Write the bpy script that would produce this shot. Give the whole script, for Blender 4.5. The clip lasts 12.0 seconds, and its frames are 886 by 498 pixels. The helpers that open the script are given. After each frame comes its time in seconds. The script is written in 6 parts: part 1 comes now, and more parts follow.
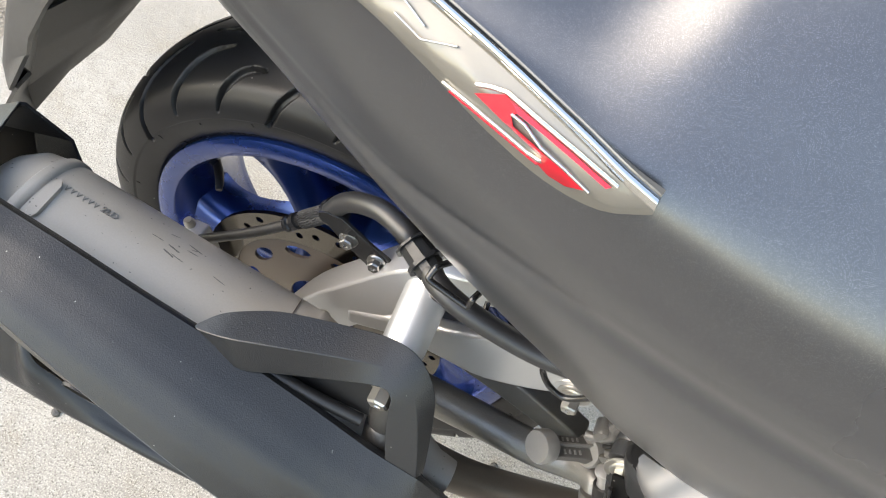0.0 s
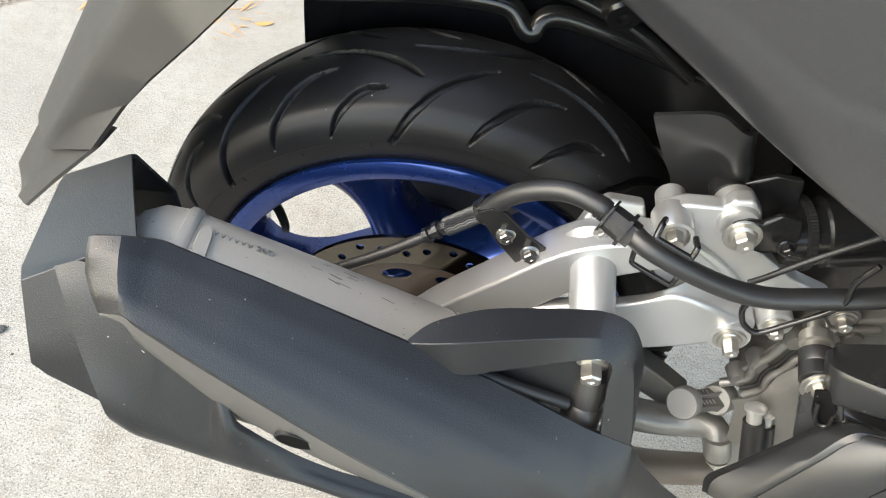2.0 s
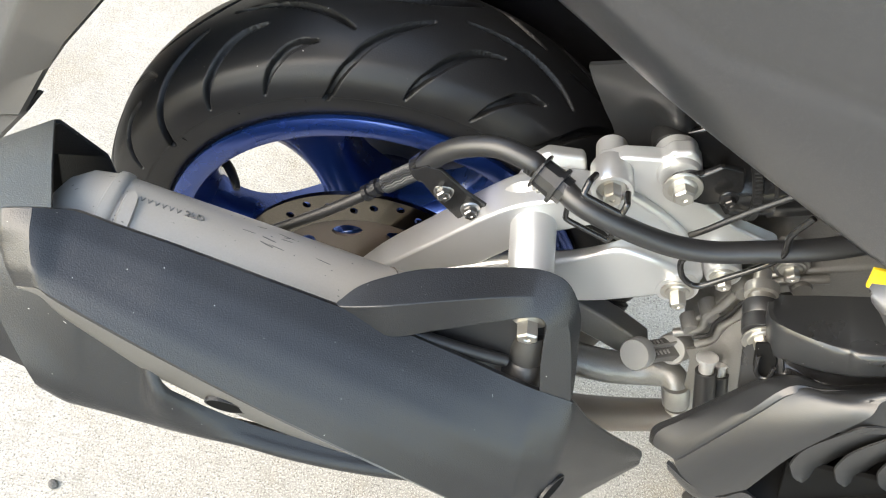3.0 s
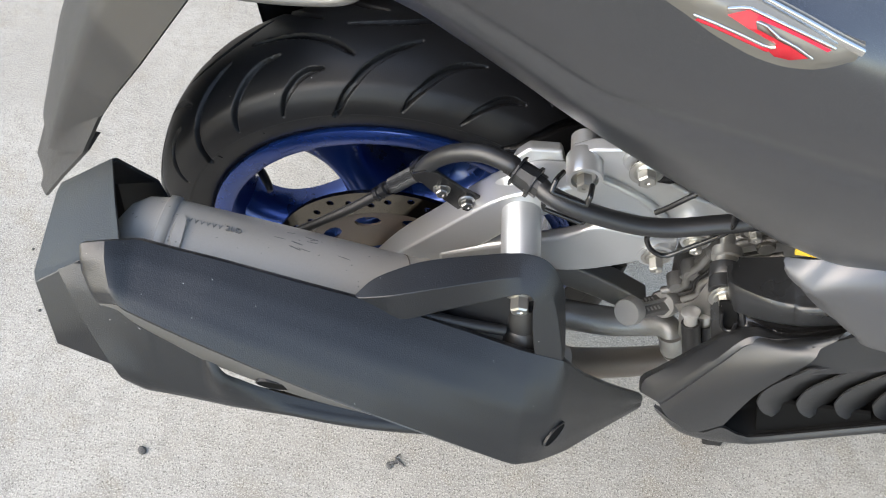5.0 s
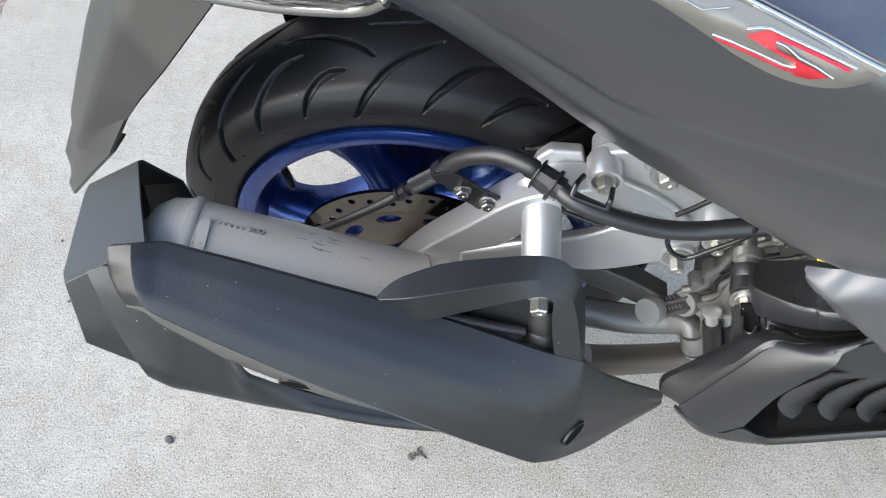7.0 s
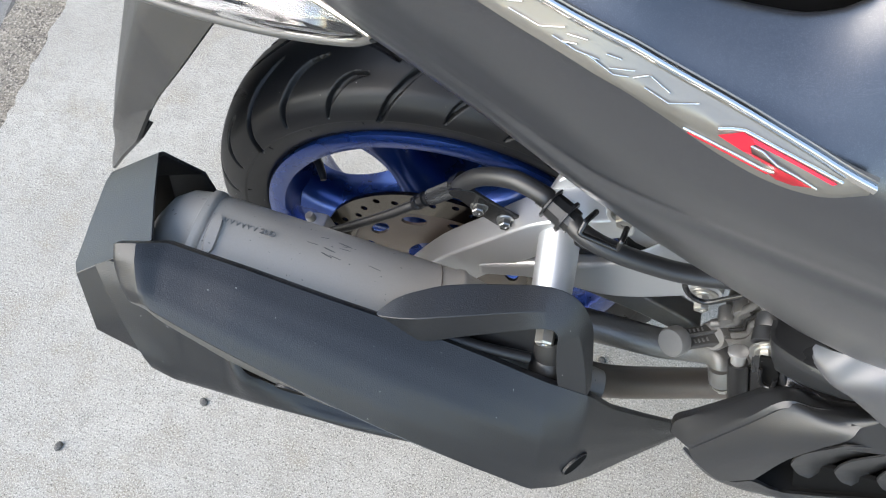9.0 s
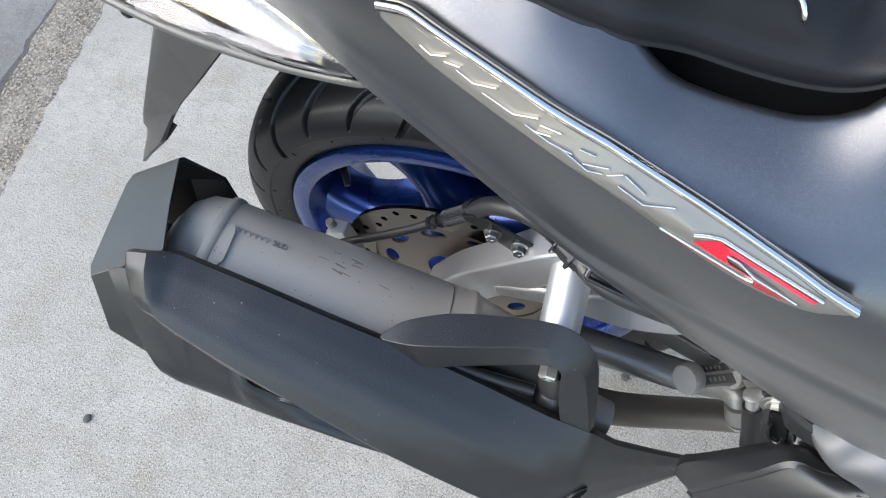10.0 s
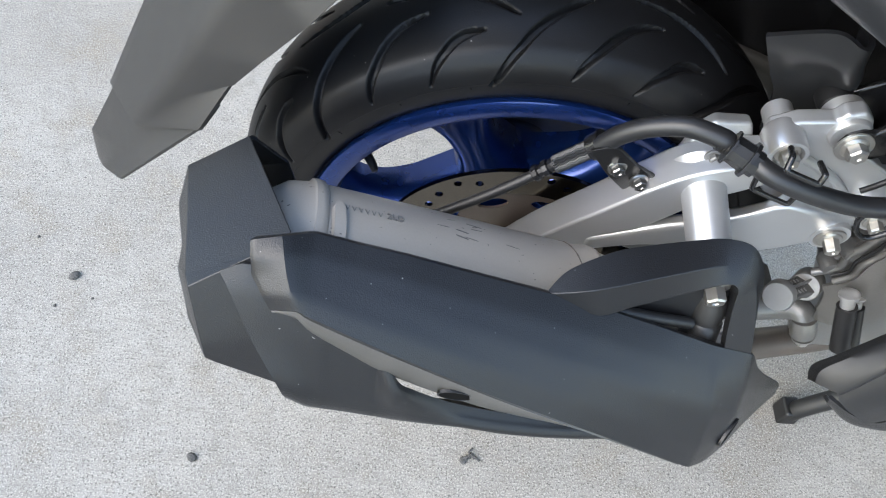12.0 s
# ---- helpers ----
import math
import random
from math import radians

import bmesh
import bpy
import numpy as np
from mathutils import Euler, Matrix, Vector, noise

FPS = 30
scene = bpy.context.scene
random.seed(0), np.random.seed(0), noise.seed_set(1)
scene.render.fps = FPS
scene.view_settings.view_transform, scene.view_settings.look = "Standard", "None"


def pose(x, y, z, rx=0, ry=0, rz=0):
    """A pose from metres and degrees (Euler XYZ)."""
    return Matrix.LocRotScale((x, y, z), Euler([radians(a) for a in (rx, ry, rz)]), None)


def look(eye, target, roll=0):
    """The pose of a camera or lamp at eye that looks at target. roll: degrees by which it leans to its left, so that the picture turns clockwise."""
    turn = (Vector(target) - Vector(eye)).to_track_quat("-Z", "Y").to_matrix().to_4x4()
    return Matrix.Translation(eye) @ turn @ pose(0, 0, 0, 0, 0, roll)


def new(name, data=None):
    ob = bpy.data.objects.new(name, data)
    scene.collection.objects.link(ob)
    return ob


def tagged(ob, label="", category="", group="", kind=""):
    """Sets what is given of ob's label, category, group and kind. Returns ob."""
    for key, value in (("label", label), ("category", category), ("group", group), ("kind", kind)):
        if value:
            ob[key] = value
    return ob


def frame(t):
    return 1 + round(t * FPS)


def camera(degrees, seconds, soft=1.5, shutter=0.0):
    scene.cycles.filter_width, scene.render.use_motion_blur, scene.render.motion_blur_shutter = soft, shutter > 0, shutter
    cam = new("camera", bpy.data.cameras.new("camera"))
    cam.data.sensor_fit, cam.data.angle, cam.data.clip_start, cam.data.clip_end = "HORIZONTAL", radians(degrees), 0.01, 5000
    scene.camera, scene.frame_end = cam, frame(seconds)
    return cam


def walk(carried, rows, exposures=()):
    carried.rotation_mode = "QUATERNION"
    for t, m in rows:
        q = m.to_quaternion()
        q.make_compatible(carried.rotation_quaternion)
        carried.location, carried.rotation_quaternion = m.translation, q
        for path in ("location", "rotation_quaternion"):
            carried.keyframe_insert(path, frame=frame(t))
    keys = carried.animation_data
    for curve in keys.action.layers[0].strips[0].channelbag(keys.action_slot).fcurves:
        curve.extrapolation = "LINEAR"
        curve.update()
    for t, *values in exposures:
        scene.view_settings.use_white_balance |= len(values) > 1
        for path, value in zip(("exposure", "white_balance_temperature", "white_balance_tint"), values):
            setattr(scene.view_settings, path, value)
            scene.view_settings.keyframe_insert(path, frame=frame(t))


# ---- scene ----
cam = camera(60.3, 12.0, soft=1.15)
PATH = [
    (0, (0.209, -0.394, 0.955), (-0.145, 0.742, -0.653), 9.1),
    (0.5, (0.172, -0.424, 0.94), (-0.172, 0.72, -0.664), 8.8),
    (1, (0.071, -0.477, 0.926), (-0.123, 0.807, -0.595), 9.9),
    (1.5, (0.005, -0.51, 0.916), (-0.023, 0.852, -0.548), 11.3),
    (2, (-0.006, -0.497, 0.906), (0.047, 0.866, -0.557), 13.1),
    (2.5, (0.014, -0.468, 0.899), (0.082, 0.842, -0.61), 13.5),
    (3, (0.044, -0.475, 0.916), (0.093, 0.764, -0.653), 11.8),
    (3.2, (0.054, -0.477, 0.932), (0.075, 0.729, -0.664), 10.3),
    (4.8, (0.073, -0.496, 1.009), (0.013, 0.613, -0.654), 3.1),
    (5, (0.077, -0.496, 1.011), (0.011, 0.611, -0.654), 2.8),
    (5.5, (0.079, -0.491, 1.007), (0.005, 0.604, -0.665), 2.4),
    (6, (0.079, -0.486, 1.004), (0.001, 0.604, -0.671), 2.3),
    (6.5, (0.078, -0.489, 1.01), (-0.02, 0.588, -0.673), 1.5),
    (7, (0.078, -0.486, 1.022), (-0.044, 0.578, -0.667), 0.3),
    (7.2, (0.085, -0.484, 1.024), (-0.045, 0.575, -0.667), -0.1),
    (8.8, (0.101, -0.453, 1.033), (-0.185, 0.488, -0.708), -4.8),
    (9, (0.124, -0.425, 1.032), (-0.189, 0.498, -0.714), -5.3),
    (9.5, (0.142, -0.395, 1.036), (-0.241, 0.47, -0.726), -7.5),
    (10, (0.143, -0.38, 1.042), (-0.28, 0.449, -0.728), -8.9),
    (10.5, (0.15, -0.373, 1.041), (-0.242, 0.47, -0.729), -6.9),
    (11, (0.13, -0.387, 1.046), (-0.161, 0.511, -0.717), -2.6),
    (11.5, (0.017, -0.45, 0.997), (-0.107, 0.519, -0.748), 3.4),
    (12, (-0.108, -0.459, 0.947), (0.024, 0.597, -0.746), 10.5),
]
EXPOSURES = [(0, 2.64, 8550, 11), (0.5, 2.51, 8000, 10), (1.0, 2.67, 7950, 9), (1.5, 2.62, 8400, 9), (3.2, 2.98, 8500, 9), (4.8, 2.31, 7900, 11), (5.4, 2.61, 7800, 11), (6.0, 2.57, 7700, 11), (7.0, 2.43, 7400, 10), (9.0, 2.39, 7450, 10), (10.5, 2.19, 7150, 10), (11.0, 2.22, 7150, 10), (12, 2.32, 7200, 10)]
walk(cam, [(t, look(eye, target, roll)) for t, eye, target, roll in PATH],
     EXPOSURES)

# ---------------------------------------------------------------- light
world = bpy.data.worlds.new("sky")
world.use_nodes = True
scene.world = world
wn, wl = world.node_tree.nodes, world.node_tree.links
sky = wn.new("ShaderNodeTexSky")
sky.sky_type = 'NISHITA'
sky.sun_disc = False
SUN_EL, SUN_AZ = radians(40), radians(240)
sky.sun_elevation, sky.sun_rotation = SUN_EL, SUN_AZ
sky.dust_density, sky.air_density = 0.6, 1.0
wl.new(sky.outputs[0], wn["Background"].inputs[0])
wn["Background"].inputs[1].default_value = 0.15
sun_data = bpy.data.lights.new("sun", 'SUN')
sun_data.energy, sun_data.angle, sun_data.color = 0.85, radians(56), (1.0, 0.995, 0.98)
sun = new("sun", sun_data)
sun.matrix_world = look((math.sin(SUN_AZ) * math.cos(SUN_EL) * 5, math.cos(SUN_AZ) * math.cos(SUN_EL) * 5, math.sin(SUN_EL) * 5), (0, 0, 0))


# ---------------------------------------------------------------- materials
def node_material(name):
    m = bpy.data.materials.new(name)
    m.use_nodes = True
    return m, m.node_tree.nodes, m.node_tree.links, m.node_tree.nodes["Principled BSDF"]


def surface(name, base, dark, rough, metal=0.0, grain=900.0, blotch=14.0, bump=0.15, depth=0.0004, spread=0.08,
            speck=None, speck_scale=300.0, speck_level=0.72, coat=0.0, coat_rough=0.15, level=0.5):
    """A painted, moulded or cast surface: two scales of colour change, uneven gloss, fine relief and, if wanted, specks."""
    m, n, l, b = node_material(name)
    tc = n.new("ShaderNodeTexCoord")
    big, fine = n.new("ShaderNodeTexNoise"), n.new("ShaderNodeTexNoise")
    big.inputs["Scale"].default_value, big.inputs["Detail"].default_value = blotch, 6
    fine.inputs["Scale"].default_value, fine.inputs["Detail"].default_value = grain, 3
    for k in (big, fine):
        l.new(tc.outputs["Object"], k.inputs["Vector"])
    mix = n.new("ShaderNodeMix")
    mix.data_type = 'RGBA'
    mix.inputs["A"].default_value, mix.inputs["B"].default_value = (*dark, 1), (*base, 1)
    blend = n.new("ShaderNodeMath")
    blend.operation = 'MULTIPLY_ADD'
    blend.inputs[1].default_value, blend.inputs[2].default_value = 0.35, 0.0
    l.new(fine.outputs["Fac"], blend.inputs[0])
    add = n.new("ShaderNodeMath")
    add.operation, add.use_clamp = 'MULTIPLY_ADD', True
    add.inputs[1].default_value = 0.9
    l.new(big.outputs["Fac"], add.inputs[0])
    l.new(blend.outputs[0], add.inputs[2])
    l.new(add.outputs[0], mix.inputs["Factor"])
    colour = mix.outputs["Result"]
    if speck:
        sp = n.new("ShaderNodeTexNoise")
        sp.inputs["Scale"].default_value, sp.inputs["Detail"].default_value = speck_scale, 1
        l.new(tc.outputs["Object"], sp.inputs["Vector"])
        ramp = n.new("ShaderNodeMapRange")
        ramp.inputs["From Min"].default_value, ramp.inputs["From Max"].default_value = speck_level, speck_level + 0.03
        l.new(sp.outputs["Fac"], ramp.inputs["Value"])
        mx = n.new("ShaderNodeMix")
        mx.data_type = 'RGBA'
        mx.inputs["B"].default_value = (*speck, 1)
        l.new(ramp.outputs["Result"], mx.inputs["Factor"])
        l.new(colour, mx.inputs["A"])
        colour = mx.outputs["Result"]
    l.new(colour, b.inputs["Base Color"])
    rr = n.new("ShaderNodeMapRange")
    rr.inputs["To Min"].default_value, rr.inputs["To Max"].default_value = rough - spread, rough + spread
    l.new(big.outputs["Fac"], rr.inputs["Value"])
    l.new(rr.outputs["Result"], b.inputs["Roughness"])
    b.inputs["Metallic"].default_value = metal
    b.inputs["Coat Weight"].default_value = coat
    b.inputs["Coat Roughness"].default_value = coat_rough
    b.inputs["Specular IOR Level"].default_value = level
    bp = n.new("ShaderNodeBump")
    bp.inputs["Strength"].default_value, bp.inputs["Distance"].default_value = bump, depth
    l.new(fine.outputs["Fac"], bp.inputs["Height"])
    l.new(bp.outputs["Normal"], b.inputs["Normal"])
    return m


def concrete(name, base, dark, stone, relief=0.003, coarse=1.0):
    m, n, l, b = node_material(name)
    tc = n.new("ShaderNodeTexCoord")

    def tex(kind, scale, detail=4.0):
        k = n.new(kind)
        k.inputs["Scale"].default_value = scale
        if "Detail" in k.inputs:
            k.inputs["Detail"].default_value = detail
        l.new(tc.outputs["Object"], k.inputs["Vector"])
        return k

    def mixed(a, bcol, fac, lo, hi, most=1.0):
        r = n.new("ShaderNodeMapRange")
        r.inputs["From Min"].default_value, r.inputs["From Max"].default_value = lo, hi
        r.inputs["To Max"].default_value = most
        l.new(fac, r.inputs["Value"])
        x = n.new("ShaderNodeMix")
        x.data_type = 'RGBA'
        l.new(r.outputs["Result"], x.inputs["Factor"])
        if isinstance(a, tuple):
            x.inputs["A"].default_value = (*a, 1)
        else:
            l.new(a, x.inputs["A"])
        x.inputs["B"].default_value = (*bcol, 1)
        return x.outputs["Result"]

    cloud, mid, grit, spot, pale = (tex("ShaderNodeTexNoise", 3.5, 6), tex("ShaderNodeTexNoise", 34, 8), tex("ShaderNodeTexNoise", 330 / coarse, 4),
                                    tex("ShaderNodeTexNoise", 260 / coarse, 2), tex("ShaderNodeTexNoise", 480 / coarse, 3))
    stain = tex("ShaderNodeTexNoise", 7, 9)
    for k, rough in ((grit, 0.72), (mid, 0.66), (stain, 0.68), (cloud, 0.6)):
        k.inputs["Roughness"].default_value = rough
    run = n.new("ShaderNodeMapping")
    run.inputs["Scale"].default_value = (1.0, 7.0, 1.0)
    l.new(tc.outputs["Object"], run.inputs["Vector"])
    streak = n.new("ShaderNodeTexNoise")
    streak.inputs["Scale"].default_value, streak.inputs["Detail"].default_value = 34, 6
    l.new(run.outputs["Vector"], streak.inputs["Vector"])
    c = mixed(base, dark, cloud.outputs["Fac"], 0.42, 0.64, 0.85)
    c = mixed(c, dark, mid.outputs["Fac"], 0.47, 0.64, 0.85)
    c = mixed(c, tuple(k * f for k, f in zip(dark, (0.98, 0.9, 0.78))), stain.outputs["Fac"], 0.52, 0.66, 0.7)
    c = mixed(c, stone, grit.outputs["Fac"], 0.52, 0.63, 0.9)
    c = mixed(c, tuple(1.4 * k for k in base), pale.outputs["Fac"], 0.52, 0.6, 0.8)
    c = mixed(c, tuple(0.2 * k for k in base), spot.outputs["Fac"], 0.68, 0.74, 0.8)
    c = mixed(c, tuple(0.72 * k for k in base), streak.outputs["Fac"], 0.5, 0.72, 0.6)
    l.new(c, b.inputs["Base Color"])
    b.inputs["Roughness"].default_value = 0.9
    b.inputs["Specular IOR Level"].default_value = 0.25
    h = n.new("ShaderNodeMath")
    h.operation = 'MULTIPLY_ADD'
    h.inputs[1].default_value = 0.5
    l.new(grit.outputs["Fac"], h.inputs[0])
    l.new(mid.outputs["Fac"], h.inputs[2])
    bp = n.new("ShaderNodeBump")
    bp.inputs["Strength"].default_value, bp.inputs["Distance"].default_value = 0.6, relief
    l.new(h.outputs[0], bp.inputs["Height"])
    l.new(bp.outputs["Normal"], b.inputs["Normal"])
    return m


M = {
    "concrete": concrete("brushed_concrete", (0.295, 0.279, 0.249), (0.222, 0.208, 0.184), (0.07, 0.066, 0.06)),
    "kerb": concrete("old_concrete", (0.24, 0.212, 0.175), (0.12, 0.105, 0.088), (0.03, 0.028, 0.025), 0.02, 2.4),
    "soil": concrete("asphalt", (0.085, 0.082, 0.078), (0.055, 0.054, 0.052), (0.03, 0.03, 0.03)),
    "lane": concrete("weathered_concrete_lane", (0.165, 0.16, 0.152), (0.115, 0.112, 0.106), (0.05, 0.05, 0.048)),
    "plastic": surface("black_grained_plastic", (0.0115, 0.012, 0.0134), (0.0075, 0.008, 0.009), 0.36, level=0.43, grain=1100, bump=0.5, depth=0.0005,
                       speck=(0.35, 0.34, 0.32), speck_scale=420, speck_level=0.8),
    "smooth_black": surface("black_smooth_plastic", (0.01, 0.01, 0.0107), (0.007, 0.007, 0.0075), 0.24, grain=600, bump=0.05),
    "dull_black": surface("dull_black_plastic", (0.009, 0.009, 0.0097), (0.006, 0.006, 0.0065), 0.5, grain=500, bump=0.15),
    "panel": surface("dark_grey_satin_paint", (0.073, 0.074, 0.079), (0.061, 0.062, 0.067), 0.28, metal=0.85, coat=0.75, coat_rough=0.3, grain=2400, blotch=5, bump=0.1, depth=0.0003, spread=0.04, speck=(0.19, 0.19, 0.2), speck_scale=5200, speck_level=0.62),
    "tyre": surface("tyre_rubber", (0.0095, 0.0095, 0.0102), (0.0055, 0.0055, 0.006), 0.43, level=0.25, grain=800, blotch=22, bump=0.25, spread=0.12, speck=(0.3, 0.29, 0.27), speck_scale=350, speck_level=0.8),
    "blue": surface("blue_metallic_paint", (0.009, 0.042, 0.2), (0.006, 0.03, 0.155), 0.27, metal=0.75, grain=1800, bump=0.04, coat=0.6),
    "silver": surface("silver_painted_aluminium", (0.53, 0.53, 0.528), (0.44, 0.44, 0.438), 0.34, metal=0.7, grain=1600, bump=0.08,
                      speck=(0.2, 0.18, 0.15), speck_scale=160, speck_level=0.8),
    "cast": surface("raw_cast_aluminium", (0.225, 0.22, 0.211), (0.12, 0.117, 0.112), 0.36, metal=0.55, grain=700, bump=0.4, depth=0.0006),
    "muffler": surface("grey_heat_stained_steel", (0.36, 0.335, 0.3), (0.235, 0.218, 0.195), 0.42, metal=0.2, grain=800, blotch=10, bump=0.15,
                       speck=(0.09, 0.085, 0.08), speck_scale=300, speck_level=0.745),
    "header": surface("browned_exhaust_steel", (0.115, 0.088, 0.07), (0.055, 0.045, 0.039), 0.45, metal=0.15, grain=500, blotch=12, bump=0.2),
    "disc": surface("ground_brake_steel", (0.16, 0.143, 0.12), (0.09, 0.079, 0.065), 0.2, metal=1.0, grain=500, bump=0.05, spread=0.06),
    "zinc": surface("zinc_plated_steel", (0.42, 0.405, 0.375), (0.3, 0.29, 0.265), 0.3, metal=0.8, grain=900, bump=0.1),
    "chrome": surface("chrome_plating", (0.7, 0.68, 0.64), (0.62, 0.605, 0.57), 0.12, metal=1.0, grain=300, bump=0.02, spread=0.04),
    "plate": surface("champagne_satin_plate", (0.19, 0.178, 0.157), (0.16, 0.15, 0.133), 0.34, metal=0.5, grain=900, bump=0.06, spread=0.05),
    "seat_plastic": surface("black_seat_base_plastic", (0.012, 0.0125, 0.0145), (0.008, 0.0085, 0.0105), 0.48, level=0.15, grain=900, bump=0.2),
    "red": surface("red_enamel", (0.55, 0.01, 0.025), (0.48, 0.008, 0.02), 0.25, grain=300, bump=0.02),
    "cover": surface("grey_engine_plastic", (0.0135, 0.0138, 0.0148), (0.0095, 0.0098, 0.0106), 0.36, level=0.55, grain=1800, bump=0.3, depth=0.0005),
    "trim": surface("pale_silver_satin_paint", (0.105, 0.105, 0.11), (0.092, 0.092, 0.097), 0.43, metal=0.6, grain=2200, bump=0.05, spread=0.03),
    "rubber": surface("black_hose_rubber", (0.015, 0.015, 0.016), (0.01, 0.01, 0.011), 0.4, grain=900, bump=0.12),
    # black plastic made lighter: the bright ground's reflection is put into the colour
    "lip": surface("bounce_lightened_plastic", (0.075, 0.072, 0.067), (0.06, 0.058, 0.054), 0.34, metal=0.0, grain=2400, bump=0.08),
    "flap": surface("grey_moulded_plastic", (0.02, 0.0195, 0.0188), (0.015, 0.0146, 0.0142), 0.42, grain=2200, bump=0.25),
    "leaf": surface("dry_leaf", (0.5, 0.27, 0.1), (0.35, 0.18, 0.07), 0.7, grain=200, bump=0.3),
    "yellow": surface("yellow_plastic", (0.6, 0.42, 0.02), (0.5, 0.33, 0.02), 0.4),
    "seat": surface("grained_seat_vinyl", (0.016, 0.018, 0.018), (0.01, 0.011, 0.011), 0.55, level=0.35, grain=420, bump=0.6, depth=0.001),
}
M["render"] = concrete("blocker_wall_grey", (0.3, 0.29, 0.275), (0.25, 0.24, 0.23), (0.2, 0.195, 0.185), 0.002)
M["dark_zinc"] = surface("dark_plated_steel", (0.28, 0.275, 0.265), (0.18, 0.176, 0.17), 0.26, metal=0.9, grain=900, bump=0.1)
M["plug"] = surface("satin_cast_alloy", (0.33, 0.325, 0.314), (0.22, 0.216, 0.207), 0.36, metal=0.5, grain=1200, bump=0.2)
M["tray"] = surface("dark_grey_tray_plastic", (0.017, 0.017, 0.018), (0.012, 0.012, 0.013), 0.36, grain=900, bump=0.15)
M["airbox"] = surface("satin_black_airbox_plastic", (0.018, 0.0185, 0.0195), (0.013, 0.0135, 0.0145), 0.3, grain=1400, bump=0.12, speck=(0.3, 0.29, 0.27), speck_scale=420, speck_level=0.8)
M["mirror"] = surface("lamp_reflector", (0.12, 0.121, 0.125), (0.08, 0.081, 0.085), 0.13, metal=1.0, grain=200, bump=0.03, spread=0.05)
# near-black with hardly any sheen: the shade of recesses put into the colour
M["recess_shade"] = surface("recess_shade_black", (0.006, 0.006, 0.006), (0.004, 0.004, 0.004), 0.8, level=0.05)
M["stamp"] = surface("shaded_stamped_metal", (0.2, 0.196, 0.19), (0.15, 0.147, 0.142), 0.45, metal=0.4, grain=700, bump=0.2)
# dark metal for scuffs, and for shade painted on the grip and emblem gap
M["scuff_and_shade"] = surface("dark_scuff_and_shade_metal", (0.13, 0.125, 0.12), (0.08, 0.078, 0.075), 0.5, metal=0.3, grain=700, bump=0.2)
glass, gn, gl, gb = node_material("clear_lens")
gb.inputs["Transmission Weight"].default_value, gb.inputs["Roughness"].default_value, gb.inputs["IOR"].default_value = 1.0, 0.03, 1.45
gb.inputs["Base Color"].default_value = (0.98, 0.98, 0.98, 1)
M["glass"] = glass


# ---------------------------------------------------------------- mesh helpers
def V(*a):
    return Vector(a)


def part(name, bm, mat, parent=None, label="", sharp=38, bevel=0.0, segs=2):
    """Links a bmesh as one mesh object under a thing or under a part."""
    bmesh.ops.recalc_face_normals(bm, faces=bm.faces[:])
    me = bpy.data.meshes.new(name)
    bm.to_mesh(me)
    bm.free()
    me.materials.append(mat)
    me.polygons.foreach_set("use_smooth", [True] * len(me.polygons))
    if bevel:
        sharp = 180
    me.set_sharp_from_angle(angle=radians(sharp))
    ob = new(name, me)
    if parent:
        ob.parent = parent
    if label:
        tagged(ob, label)
    if bevel:
        mod = ob.modifiers.new("bevel", 'BEVEL')
        mod.width, mod.segments, mod.limit_method, mod.angle_limit, mod.harden_normals = bevel, segs, 'ANGLE', radians(28), True
        mod.use_clamp_overlap = True
    return ob


def spline(points, n):
    """n + 1 points along a Catmull-Rom curve, evenly by its parameter."""
    p = [Vector(q) for q in points]
    p = [2 * p[0] - p[1]] + p + [2 * p[-1] - p[-2]]
    out = []
    for i in range(n + 1):
        u = i / n * (len(p) - 3)
        k = min(int(u), len(p) - 4)
        f = u - k
        a, b, c, d = p[k:k + 4]
        out.append(0.5 * ((2 * b) + (c - a) * f + (2 * a - 5 * b + 4 * c - d) * f * f + (3 * b - a - 3 * c + d) * f ** 3))
    return out


def loft(rings, caps=True, bm=None):
    """Skin over closed rings with equal numbers of points."""
    bm = bm or bmesh.new()
    vs = [[bm.verts.new(p) for p in r] for r in rings]
    n = len(vs[0])
    for a, b in zip(vs, vs[1:]):
        for i in range(n):
            bm.faces.new((a[i], a[(i + 1) % n], b[(i + 1) % n], b[i]))
    if caps:
        bm.faces.new(vs[0][::-1])
        bm.faces.new(vs[-1])
    return bm


def frame_of(axis):
    axis = Vector(axis).normalized()
    side = axis.cross(V(0, 0, 1) if abs(axis.z) < 0.9 else V(1, 0, 0)).normalized()
    return axis, side, side.cross(axis)


def ring(centre, axis, r, n=24, flat=1.0, phase=0.0):
    _, s, u = frame_of(axis)
    return [Vector(centre) + (s * math.cos(2 * math.pi * i / n + phase) + u * flat * math.sin(2 * math.pi * i / n + phase)) * r for i in range(n)]


def turned(base, axis, profile, n=32, bm=None, caps=True, phase=0.0):
    """A turned body: profile rows of (distance along the axis, radius)."""
    a = Vector(axis).normalized()
    return loft([ring(Vector(base) + a * d, a, max(r, 1e-4), n, phase=phase) for d, r in profile], caps, bm)


